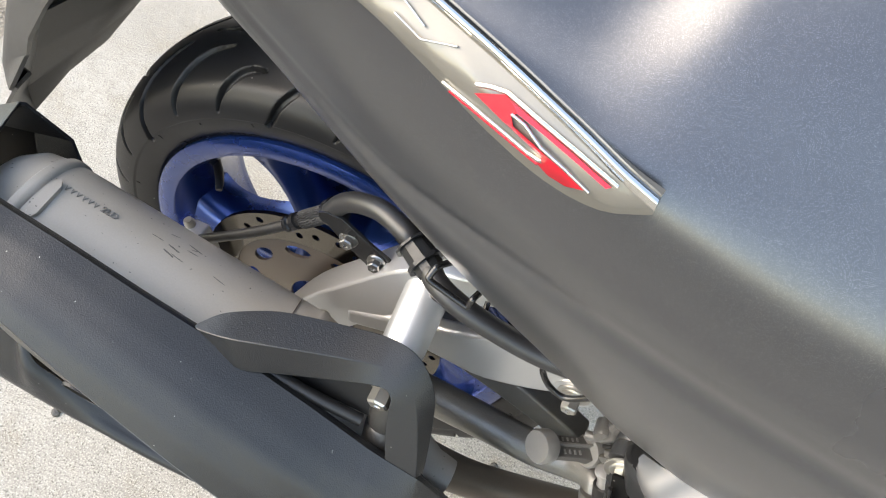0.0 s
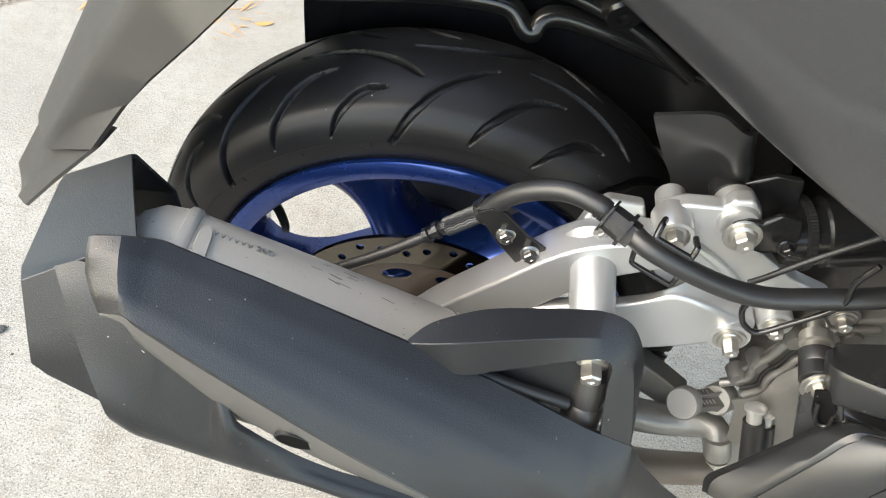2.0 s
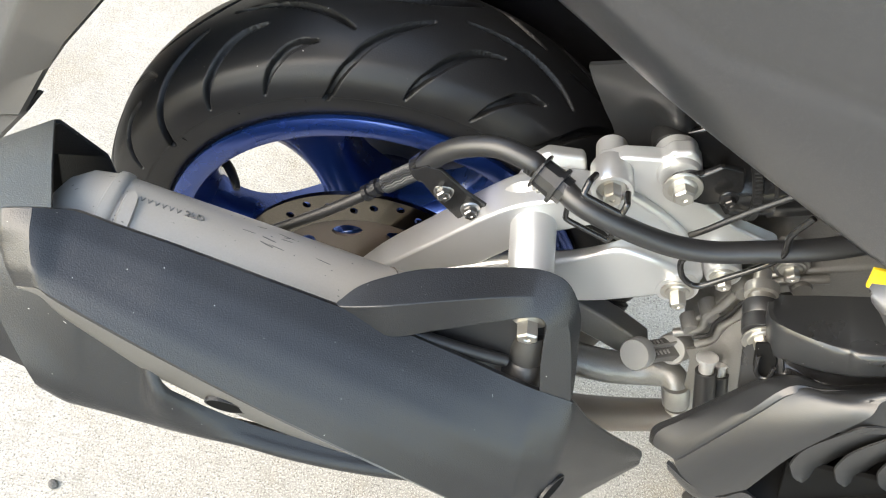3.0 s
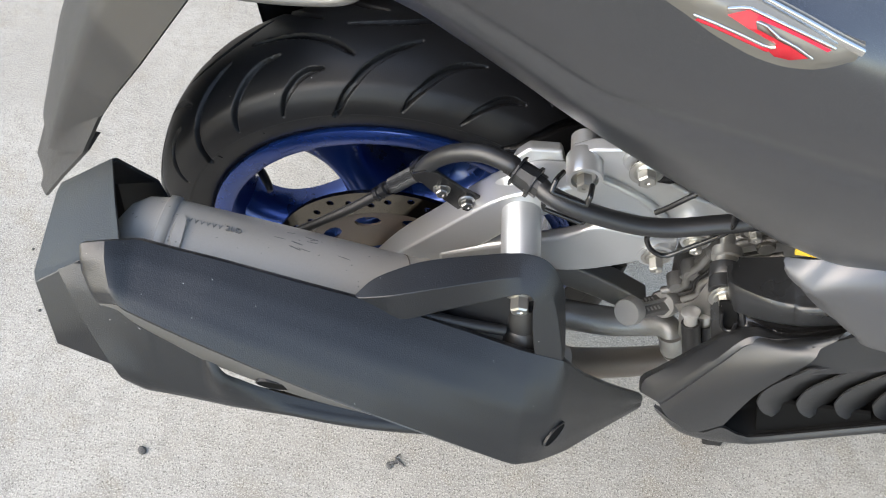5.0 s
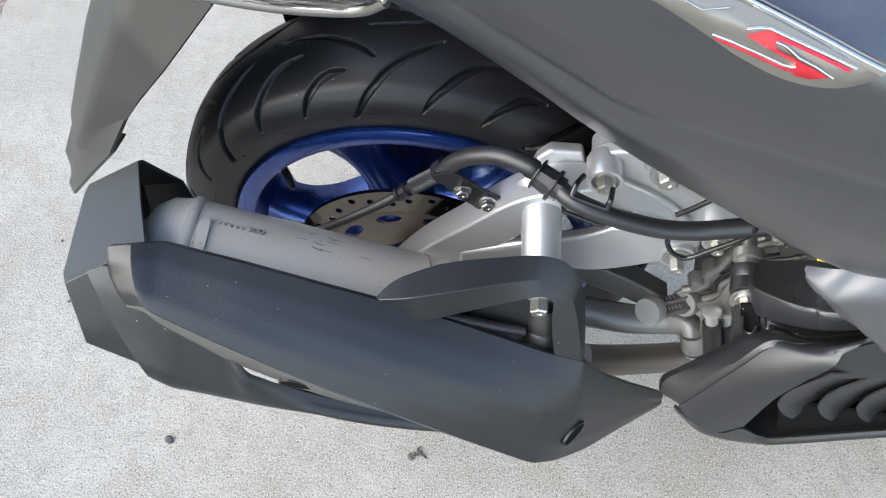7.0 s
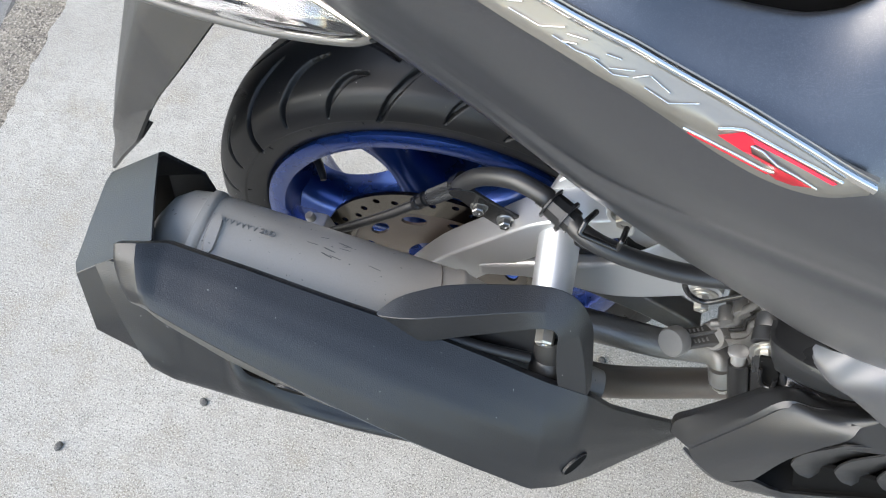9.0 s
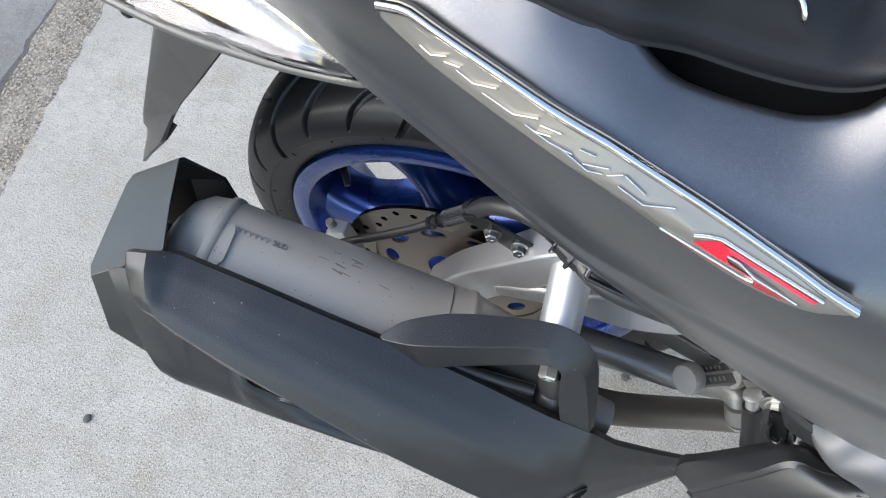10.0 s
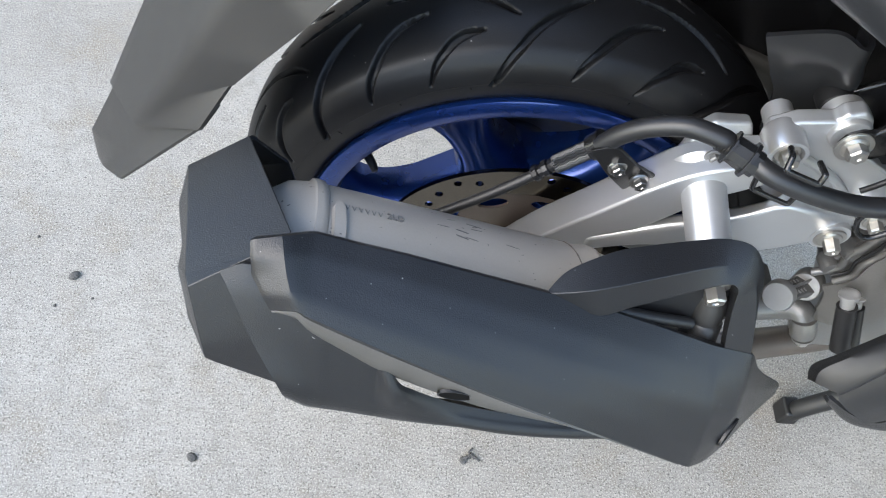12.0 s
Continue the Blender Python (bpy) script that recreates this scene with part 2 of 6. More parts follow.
def tube(points, radius, n=14, steps=None, bm=None):
    """A round bar or hose along a smooth curve; radius is a number or a list along the curve."""
    pts = spline(points, steps or 8 * (len(points) - 1))
    rings, side = [], None
    for i, p in enumerate(pts):
        d = (pts[min(i + 1, len(pts) - 1)] - pts[max(i - 1, 0)]).normalized()
        side = (side - d * side.dot(d)).normalized() if side else frame_of(d)[1]
        up = side.cross(d)
        if isinstance(radius, (list, tuple)):
            u = i / (len(pts) - 1) * (len(radius) - 1)
            k = min(int(u), len(radius) - 2)
            r = radius[k] + (radius[k + 1] - radius[k]) * (u - k)
        else:
            r = radius
        rings.append([p + (side * math.cos(2 * math.pi * j / n) + up * math.sin(2 * math.pi * j / n)) * r for j in range(n)])
    return loft(rings, True, bm)


def slab(outline, push, bm=None):
    """A plate: an outline of 3D points, thickened by the vector push."""
    push = Vector(push)
    return loft([[Vector(p) for p in outline], [Vector(p) + push for p in outline]], True, bm)


def shell(rows, thick, nu=24, nv=12, smooth_u=True, smooth_v=True, flip=False):
    """A curved sheet through rows of points, thickened inwards. Rows run along u, points of a row along v."""
    def fine(seq, n, smooth):
        if smooth:
            return spline(seq, n)
        out = []
        for i in range(n + 1):
            u = i / n * (len(seq) - 1)
            k = min(int(u), len(seq) - 2)
            out.append(Vector(seq[k]).lerp(Vector(seq[k + 1]), u - k))
        return out
    r1 = [fine(r, nv, smooth_v) for r in rows]
    cols = [fine([r[j] for r in r1], nu, smooth_u) for j in range(nv + 1)]
    g = [[cols[j][i] for j in range(nv + 1)] for i in range(nu + 1)]
    inner = []
    for i in range(nu + 1):
        row = []
        for j in range(nv + 1):
            a = g[min(i + 1, nu)][j] - g[max(i - 1, 0)][j]
            b = g[i][min(j + 1, nv)] - g[i][max(j - 1, 0)]
            k = a.cross(b)
            k = k.normalized() if k.length > 1e-12 else V(0, 0, 0)
            row.append(g[i][j] + k * (thick if flip else -thick))
        inner.append(row)
    bm = bmesh.new()
    A = [[bm.verts.new(p) for p in r] for r in g]
    B = [[bm.verts.new(p) for p in r] for r in inner]
    for i in range(nu):
        for j in range(nv):
            bm.faces.new((A[i][j], A[i + 1][j], A[i + 1][j + 1], A[i][j + 1]))
            bm.faces.new((B[i][j], B[i][j + 1], B[i + 1][j + 1], B[i + 1][j]))
    for i in range(nu):
        bm.faces.new((A[i][0], B[i][0], B[i + 1][0], A[i + 1][0]))
        bm.faces.new((A[i][nv], A[i + 1][nv], B[i + 1][nv], B[i][nv]))
    for j in range(nv):
        bm.faces.new((A[0][j], A[0][j + 1], B[0][j + 1], B[0][j]))
        bm.faces.new((A[nu][j], B[nu][j], B[nu][j + 1], A[nu][j + 1]))
    return bm


def bolt(at, axis, hexr, parent, mat=None, flange=1.55, height=None, washer=0.0, name="bolt", label=""):
    """A flanged hexagon bolt with a dimpled head; at is the middle of the flange's underside."""
    a, s, u = frame_of(axis)
    at, h = Vector(at), height or hexr * 1.15
    bm = bmesh.new()
    if washer:
        turned(at, a, [(0, washer), (hexr * 0.22, washer), (hexr * 0.26, washer * 0.96)], 28, bm)
    turned(at, a, [(0, hexr * flange), (hexr * 0.3, hexr * flange), (hexr * 0.42, hexr * flange * 0.9), (hexr * 0.5, hexr)], 28, bm)
    turned(at, a, [(hexr * 0.4, hexr), (h, hexr), (h + hexr * 0.18, hexr * 0.82), (h + hexr * 0.18, hexr * 0.35), (h + hexr * 0.05, hexr * 0.25)], 6, bm, phase=0.3)
    return part(name, bm, mat or M["zinc"], parent, label, sharp=25)


def holed(centre, axis, outer, inner, holes, thick, n=96, hole_n=12):
    """A flat ring with round or long holes cut through it; holes rows of (angle, radius, half width, half length)."""
    a, s, u = frame_of(axis)
    bm = bmesh.new()
    edges = []

    def loop(pts):
        vs = [bm.verts.new(Vector(centre) + s * x + u * y) for x, y in pts]
        edges.extend(bm.edges.new((vs[i], vs[(i + 1) % len(vs)])) for i in range(len(vs)))
    circle = lambda r, k: [(r * math.cos(2 * math.pi * i / k), r * math.sin(2 * math.pi * i / k)) for i in range(k)]
    loop(circle(outer, n))
    loop(circle(inner, n // 2))
    for ang, r, hw, hl in holes:
        pts = []
        for i in range(hole_n):
            t = 2 * math.pi * i / hole_n
            x, y = r + hw * math.cos(t), hl * math.sin(t)
            pts.append((x * math.cos(ang) - y * math.sin(ang), x * math.sin(ang) + y * math.cos(ang)))
        loop(pts)
    bmesh.ops.triangle_fill(bm, use_beauty=True, edges=edges)
    top = bm.faces[:]
    ext = bmesh.ops.extrude_face_region(bm, geom=top)
    bmesh.ops.translate(bm, verts=[v for v in ext["geom"] if isinstance(v, bmesh.types.BMVert)], vec=a * thick)
    return bm


# ---------------------------------------------------------------- ground
def ground_sheet(name, x0, x1, y0, y1, z, mat, label, cat):
    bm = bmesh.new()
    slab([(x0, y0, z), (x1, y0, z), (x1, y1, z), (x0, y1, z)], (0, 0, -0.12), bm)
    return tagged(part(name, bm, mat), label, cat, kind="structure")


def ragged(points, step, wobble, seed):
    """Points along a broken line, thrown about a little like a chipped edge."""
    rnd = random.Random(seed)
    out = []
    for p, q in zip(points, points[1:]):
        p, q = Vector(p), Vector(q)
        n = max(1, int((q - p).length / step))
        out += [p.lerp(q, i / n) + Vector((rnd.gauss(0, wobble), rnd.gauss(0, wobble))) for i in range(n)]
    return out + [Vector(points[-1])]


def broken_slab(name, edge, rest, z, mat, label, cat, seed, wobble=0.0025, step=0.016, drop=0.03):
    """A sheet of paving: one chipped edge, closed by plain corners, with a skirt down to the layer below."""
    outline = [V(p.x, p.y, z) for p in ragged(edge, step, wobble, seed)] + [V(x, y, z) for x, y in rest]
    return tagged(part(name, slab(outline, (0, 0, -drop)), mat), label, cat, kind="structure")


ground_sheet("ground", -900, 900, -900, 900, -0.012, M["lane"], "weathered grey concrete reaching away all round", "ground")
SLAB_EDGE = [(-0.37, -4.0), (-0.822, -0.3), (-0.856, 0.0), (-0.898, 0.35), (-0.93, 0.66), (-0.9, 0.75), (-0.8, 0.85), (-0.62, 0.98), (-0.3, 1.16), (0.4, 1.45), (3.0, 2.5)]
broken_slab("pavement", SLAB_EDGE, [(60, 2.5), (60, -60), (-0.37, -60)], 0.0, M["concrete"], "pale brushed concrete slab with fine grit and stains", "pavement", 3)
CRACK = [(-0.62, -4.0), (-0.974, 0.0), (-1.01, 0.4), (-1.06, 1.0), (-1.2, 2.5)]
broken_slab("kerb", CRACK, [(3.0, 2.55), (3.0, 1.0), (-0.3, 0.6), (-0.3, -4.0)], -0.004, M["kerb"], "stained broken old concrete strip beside the slab", "paving", 5, 0.005, 0.03, 0.006)
broken_slab("joint", [(x - 0.017, y) for x, y in CRACK], [(-1.1, 2.5), (-0.9, 0.4), (-0.86, 0.0), (-0.5, -4.0)], -0.008, M["soil"], "dark dirt-filled joint between the strips", "paving", 6, 0.004, 0.03, 0.003)
# unseen wall, added to cut the sky light from beyond the scooter
wall_bm = slab([(-3.2, 2.6, -0.06), (2.1, 2.6, -0.06), (2.1, 2.9, -0.06), (-3.2, 2.9, -0.06)], (0, 0, 4.36))
tagged(part("sky_block_wall", wall_bm, M["render"]), "plain grey wall added out of view to block sky light", "wall", kind="structure")


def pebble(at, r, seed, mat, label):
    rnd = random.Random(seed)
    bm = bmesh.new()
    bmesh.ops.create_icosphere(bm, subdivisions=2, radius=r)
    for v in bm.verts:
        v.co *= 1 + 0.22 * noise.noise(v.co * 90 + V(seed * 3.1, 0, 0))
        v.co.z *= 0.6
        v.co.x *= 1.25
    ob = tagged(part("pebble", bm, mat, sharp=60), label, "pebble", group="loose grit on the concrete")
    ob.location = (at[0], at[1], r * 0.42)
    ob.rotation_euler = (0, 0, rnd.uniform(0, 6))
    return ob


for i, (x, y, r) in enumerate([(-0.535, 0.042, 0.0062), (-0.331, -0.195, 0.0055), (-0.505, -0.3, 0.0055), (-0.548, -0.004, 0.0022), (-0.503, 0.01, 0.002),
                               (0.203, -0.008, 0.006), (0.0, -0.178, 0.004), (-0.6, 0.1, 0.002)]):
    pebble((x, y), r, i + 1, M["soil"], "small dark grey pebble lying on the concrete")

def dry_leaf(at, size, turn, label):
    out = [V(-1, 0, 0.05), V(-0.6, -0.3, 0.0), V(0, -0.42, 0.06), V(0.6, -0.28, 0.1), V(1.1, 0.02, 0.16), V(0.6, 0.33, 0.05), V(0, 0.4, 0.0), V(-0.6, 0.26, 0.04)]
    bm = slab([p * size for p in out], (0, 0, 0.0006))
    ob = tagged(part("dry_leaf", bm, M["leaf"]), label, "leaf")
    ob.matrix_world = pose(at[0], at[1], 0.0005, 0, 0, turn)
    return ob


dry_leaf((-0.422, 0.871), 0.02, 20, "dry orange brown leaf on the concrete")


def twig(at, seed, label):
    rnd = random.Random(seed)
    bm = bmesh.new()
    for k in range(6):
        a = rnd.uniform(0, 6.3)
        p = V(rnd.uniform(-0.004, 0.004), rnd.uniform(-0.004, 0.004), 0.002)
        q = p + V(math.cos(a), math.sin(a), 0) * rnd.uniform(0.006, 0.016)
        tube([p, (p + q) / 2 + V(0.001, 0.001, 0.001), q], rnd.uniform(0.0008, 0.0018), 8, bm=bm)
    ob = tagged(part("twig", bm, M["soil"]), label, "twig")
    ob.location = (at[0], at[1], 0.0)
    return ob


twig((0.011, -0.171), 5, "dark dry broken twig on the concrete")


def litter(name, x0, x1, y0, y1, count, seed):
    """Dry needles and bits of leaf on the soil beyond the slab."""
    rnd = random.Random(seed)
    bm = bmesh.new()
    for k in range(count):
        p = V(rnd.uniform(x0, x1), rnd.uniform(y0, y1), rnd.uniform(-0.004, 0.006))
        a, ln = rnd.uniform(0, 3.14), rnd.uniform(0.01, 0.05)
        d, w = V(math.cos(a), math.sin(a), rnd.uniform(-0.1, 0.2)) * ln, rnd.uniform(0.0006, 0.003)
        sd = V(-math.sin(a), math.cos(a), 0) * w
        slab([p - d, p - sd, p + d, p + sd], (0, 0, 0.0006), bm)
    return tagged(part(name, bm, M["leaf"]), "dry brown needles and leaf litter on the ground", "leaf litter", kind="stuff")


litter("leaf_litter", -1.2, -0.45, 0.8, 1.7, 620, 11)

# ---------------------------------------------------------------- the scooter
scooter = tagged(new("motor_scooter"), "dark grey motor scooter on its centre stand with blue wheels", "scooter")
HUB = V(0, 0, 0.333)


def tyre_profile(v):
    """Half width and radius on the tyre's outside for v from -1 (right bead) to 1 (left bead)."""
    s = [(-0.0485, 0.1785), (-0.0522, 0.188), (-0.0582, 0.198), (-0.0615, 0.2105), (-0.0612, 0.223), (-0.0573, 0.2331), (-0.0495, 0.2421), (-0.030, 0.2511), (0, 0.2551)]
    s = s + [(-y, r) for y, r in s[-2::-1]]
    u = (v + 1) / 2 * (len(s) - 1)
    k = min(int(u), len(s) - 2)
    f = u - k
    p = [s[max(k - 1, 0)], s[k], s[k + 1], s[min(k + 2, len(s) - 1)]]
    return [0.5 * (2 * b + (c - a) * f + (2 * a - 5 * b + 4 * c - d) * f * f + (3 * b - a - 3 * c + d) * f ** 3) for a, b, c, d in zip(*p)]


def grooves():
    """Centre lines of the tread's sweeping grooves as rows of (angle, v, half width)."""
    long_one = [(102.1, -0.613, 1.0), (100.6, -0.535, 1.1), (98.4, -0.375, 1.2), (95.5, -0.228, 1.25), (92.1, -0.145, 1.2), (88.6, -0.09, 1.0), (84.7, -0.05, 0.3)]
    second = [(126.8, -0.53, 0.3), (125.4, -0.4, 0.95), (123.2, -0.27, 1.25), (120.4, -0.18, 1.3), (116.7, -0.117, 1.05), (112.1, -0.09, 0.3)]
    short_one = [(113.9, -0.535, 0.3), (111.6, -0.36, 1.0), (108.9, -0.242, 1.35), (106.0, -0.196, 1.2), (102.9, -0.186, 0.35)]
    middle = [(119.4, -0.010, 0.25), (114.2, -0.012, 0.7), (108.1, -0.027, 1.0), (102.8, -0.06, 1.1), (99.8, -0.09, 0.85), (97.2, -0.125, 0.3)]
    out = []
    for k in range(9):
        for line in (long_one, second, short_one, middle):
            out.append([(a + 40 * k, v, w) for a, v, w in line])
            out.append([(a + 40 * k - 20, -v, w) for a, v, w in line])
    return out


def tyre_mesh(na=1700):
    vv = np.concatenate([np.linspace(-1, -0.63, 30), np.linspace(-0.624, -0.3, 44), np.linspace(-0.293, 0.293, 120), np.linspace(0.3, 0.61, 28), np.linspace(0.62, 1, 12)])
    nv = len(vv) - 1
    depth = np.zeros((na, nv + 1))
    ang = np.arange(na) * 360 / na
    flat = [tyre_profile(v) for v in vv]
    arc = np.concatenate([[0], np.cumsum([math.hypot(b[0] - a[0], b[1] - a[1]) for a, b in zip(flat, flat[1:])])])
    for line in grooves():
        for p in spline(line, 90):
            da = (ang - p.x + 180) % 360 - 180
            du = radians(1) * da * 0.25
            near = np.where(np.abs(du) < 0.008)[0]
            dv = arc - np.interp(p.y, vv, arc)
            d = np.sqrt(du[near][:, None] ** 2 + dv[None, :] ** 2)
            w = 0.0023 * min(max(p.z, 0.2), 1.6)
            cut = np.clip((w + 0.0008 - d) / 0.0016, 0, 1) * 0.0055 * min(1.0, 0.3 + p.z)
            depth[near] = np.maximum(depth[near], cut)
    prof = [tyre_profile(v) for v in vv]
    step = np.clip((np.abs(vv) - 0.598) / 0.006, 0, 1) * 0.0011 + (np.abs(np.abs(vv) - 0.84) < 0.008) * 0.0006
    nrm = []
    for j in range(nv + 1):
        a, b = prof[max(j - 1, 0)], prof[min(j + 1, nv)]
        ty, tr = b[0] - a[0], b[1] - a[1]
        ln = math.hypot(ty, tr)
        nrm.append((-tr / ln, ty / ln))
    verts = []
    for i in range(na):
        c, s = math.cos(radians(ang[i])), math.sin(radians(ang[i]))
        for j in range(nv + 1):
            k = depth[i, j] + step[j]
            y, r = prof[j][0] - nrm[j][0] * k, prof[j][1] - nrm[j][1] * k
            verts.append((r * c, y, HUB.z + r * s))
    m = nv + 1
    faces = [(i * m + j, i * m + j + 1, ((i + 1) % na) * m + j + 1, ((i + 1) % na) * m + j) for i in range(na) for j in range(nv)]
    bm = bmesh.new()
    me = bpy.data.meshes.new("scratch")
    me.from_pydata(verts, [], faces)
    bm.from_mesh(me)
    bpy.data.meshes.remove(me)
    return bm


def wheel_ring(profile, n=120):
    """A ring turned about the wheel's axle: closed profile of (y, radius)."""
    bm = bmesh.new()
    vs = [[bm.verts.new((r * math.cos(2 * math.pi * i / n), y, HUB.z + r * math.sin(2 * math.pi * i / n))) for y, r in profile] for i in range(n)]
    m = len(profile)
    for i in range(n):
        for j in range(m):
            bm.faces.new((vs[i][j], vs[i][(j + 1) % m], vs[(i + 1) % n][(j + 1) % m], vs[(i + 1) % n][j]))
    return bm


half = [(-0.0500, 0.1705), (-0.0550, 0.1712), (-0.0575, 0.1728), (-0.0588, 0.1765), (-0.0592, 0.182), (-0.0588, 0.187), (-0.0574, 0.1898), (-0.0545, 0.1905), (-0.0510, 0.189), (-0.048, 0.18), (-0.046, 0.172), (-0.03, 0.170), (-0.012, 0.164)]
inside = [(-0.046, 0.1695), (-0.036, 0.1655), (-0.015, 0.160)]
rim_profile = half + [(-y, r) for y, r in half[::-1]] + [(-y, r) for y, r in inside] + inside[::-1]
wheel = part("rear_wheel", wheel_ring(rim_profile), M["blue"], scooter, "metallic blue cast rear wheel")
part("tyre", tyre_mesh(), M["tyre"], wheel, "black road tyre with sweeping tread grooves", sharp=50)


def spoke(angle):
    """A broad spoke that flares into hub and rim."""
    a = radians(angle)
    rad, tan = V(math.cos(a), 0, math.sin(a)), V(-math.sin(a), 0, math.cos(a))
    rings = []
    for r, w, y0, y1 in [(0.045, 0.036, -0.042, 0.03), (0.07, 0.026, -0.04, 0.025), (0.095, 0.020, -0.037, 0.018), (0.12, 0.022, -0.036, 0.012), (0.14, 0.031, -0.036, 0.01), (0.153, 0.043, -0.037, 0.012), (0.166, 0.06, -0.038, 0.014)]:
        c = HUB + rad * r
        sec = []
        for x, y in [(-1, 0.55), (-0.8, 0.15), (-0.35, 0.0), (0.35, 0.0), (0.8, 0.15), (1, 0.55), (0.9, 1.0), (-0.9, 1.0)]:
            sec.append(c + tan * (x * w) + V(0, y0 + (y1 - y0) * y, 0))
        rings.append(sec)
    fine = []
    for k in range(8):
        fine.append(spline([r[k] for r in rings], 20))
    return loft([[fine[k][i] for k in range(8)] for i in range(21)])


def sidewall_bar(angle, v0, v1, half_deg, lift=0.0007):
    """A raised bar of moulded lettering on the tyre's side."""
    rows = []
    for a in (angle - half_deg, angle + half_deg):
        c, q = math.cos(radians(a)), math.sin(radians(a))
        line = [tyre_profile(v0 + (v1 - v0) * i / 3) for i in range(4)]
        rows.append([V(r * c, y - lift + 0.0011, HUB.z + r * q) for y, r in line] + [V(r * c, y + 0.002, HUB.z + r * q) for y, r in line[::-1]])
    return loft(rows)


rnd = random.Random(8)
for start, count, pitch, v0, v1 in ((108, 9, 1.5, -0.82, -0.79), (127, 9, 1.6, -0.825, -0.785), (40, 10, 2.0, -0.83, -0.77), (215, 8, 2.4, -0.83, -0.77), (282, 9, 2.0, -0.83, -0.77)):
    for k in range(count):
        part("lettering_bar", sidewall_bar(start + (k + rnd.uniform(-0.15, 0.15)) * pitch, v0 + rnd.choice((0, 0, 0.035)), v1 - rnd.choice((0, 0, 0.035)), pitch * rnd.uniform(0.15, 0.42), 0.0005), M["tyre"], wheel)
for k in range(18):
    a = k * 20 + rnd.uniform(-8, 8)
    part("moulding_nub", sidewall_bar(a, -0.66, -0.66 + rnd.uniform(0.015, 0.05), 0.12, 0.0006), M["tyre"], wheel)

for k in range(5):
    part("spoke", spoke(115 + 72 * k), M["blue"], wheel, sharp=60)
part("hub", turned(HUB + V(0, -0.05, 0), (0, 1, 0), [(0, 0.03), (0.004, 0.036), (0.01, 0.05), (0.03, 0.058), (0.075, 0.06), (0.1, 0.05), (0.11, 0.03)], 40), M["blue"], wheel, sharp=50)
holes = []
for k in range(18):
    holes.append((2 * math.pi * k / 18, 0.1145 if k % 2 else 0.1035, 0.0036, 0.0036))
    holes.append((2 * math.pi * (k + 0.45) / 18, 0.109, 0.0036, 0.0036))
disc = part("brake_disc", holed(HUB + V(0, -0.068, 0), (0, -1, 0), 0.1225, 0.092, holes, 0.004), M["disc"], wheel, "drilled steel brake disc", sharp=30)
slots = [(2 * math.pi * k / 10, 0.075, 0.0075, 0.014) for k in range(10)]
part("disc_carrier", holed(HUB + V(0, -0.0665, 0), (0, -1, 0), 0.0935, 0.035, slots, 0.003), M["header"], wheel, sharp=30)
part("axle_nut", turned(HUB + V(0, -0.13, 0), (0, 1, 0), [(0, 0.013), (0.012, 0.013), (0.012, 0.02), (0.06, 0.02)], 6), M["zinc"], wheel, sharp=30)
part("valve_stem", tube([(-0.147, -0.012, 0.402), (-0.139, -0.02, 0.3985), (-0.132, -0.03, 0.395), (-0.129, -0.036, 0.393)], [0.0045, 0.0045, 0.004, 0.003]), M["flap"], wheel)

# ---- muffler
AX0, AXD = V(-0.1, -0.188, 0.4523), V(1, 0.0202, -0.3052).normalized()


def axis_at(x):
    return AX0 + AXD * ((x + 0.1) / AXD.x)


prof = [(-0.212, 0.02), (-0.210, 0.036), (-0.203, 0.05), (-0.192, 0.0588), (-0.178, 0.0618), (-0.1765, 0.0642), (-0.173, 0.0646), (-0.1695, 0.0642), (-0.168, 0.0622),
        (-0.1, 0.0625), (0.0, 0.0625), (0.028, 0.0625), (0.031, 0.0642), (0.035, 0.0642), (0.038, 0.062), (0.07, 0.056), (0.11, 0.043), (0.14, 0.028), (0.16, 0.0185), (0.175, 0.017)]
muffler = part("muffler", loft([ring(axis_at(x), AXD, r, 64) for x, r in prof]), M["muffler"], scooter, "grey heat-stained exhaust muffler with black covers", sharp=50)


def on_pipe(x, turn, lift=0.0):
    """A point on the muffler's outside; turn in degrees from straight up towards the camera's side."""
    c = axis_at(x)
    upw = (V(0, 0, 1) - AXD * AXD.z).normalized()
    out = AXD.cross(upw)
    out = out if out.y < 0 else -out
    d = upw * math.cos(radians(turn)) + out * math.sin(radians(turn))
    return c + d * (0.0625 + lift), d


def pipe_bar(x0, t0, x1, t1, w, h, name, mat):
    """A raised bar lying on the muffler's curved wall."""
    rows = []
    for i in range(9):
        f = i / 8
        p, d = on_pipe(x0 + (x1 - x0) * f, t0 + (t1 - t0) * f)
        q, _ = on_pipe(x0 + (x1 - x0) * (f + 0.01), t0 + (t1 - t0) * (f + 0.01))
        run = (q - p).normalized()
        s = run.cross(d)
        k = math.sqrt(max(0.0, 1 - (2 * f - 1) ** 4)) * 0.85 + 0.15
        rows.append([p + s * w * k - d * 0.002, p + s * w * k * 0.7 + d * h, p - s * w * k * 0.7 + d * h, p - s * w * k - d * 0.002])
    return part(name, loft(rows), mat, muffler, sharp=60)


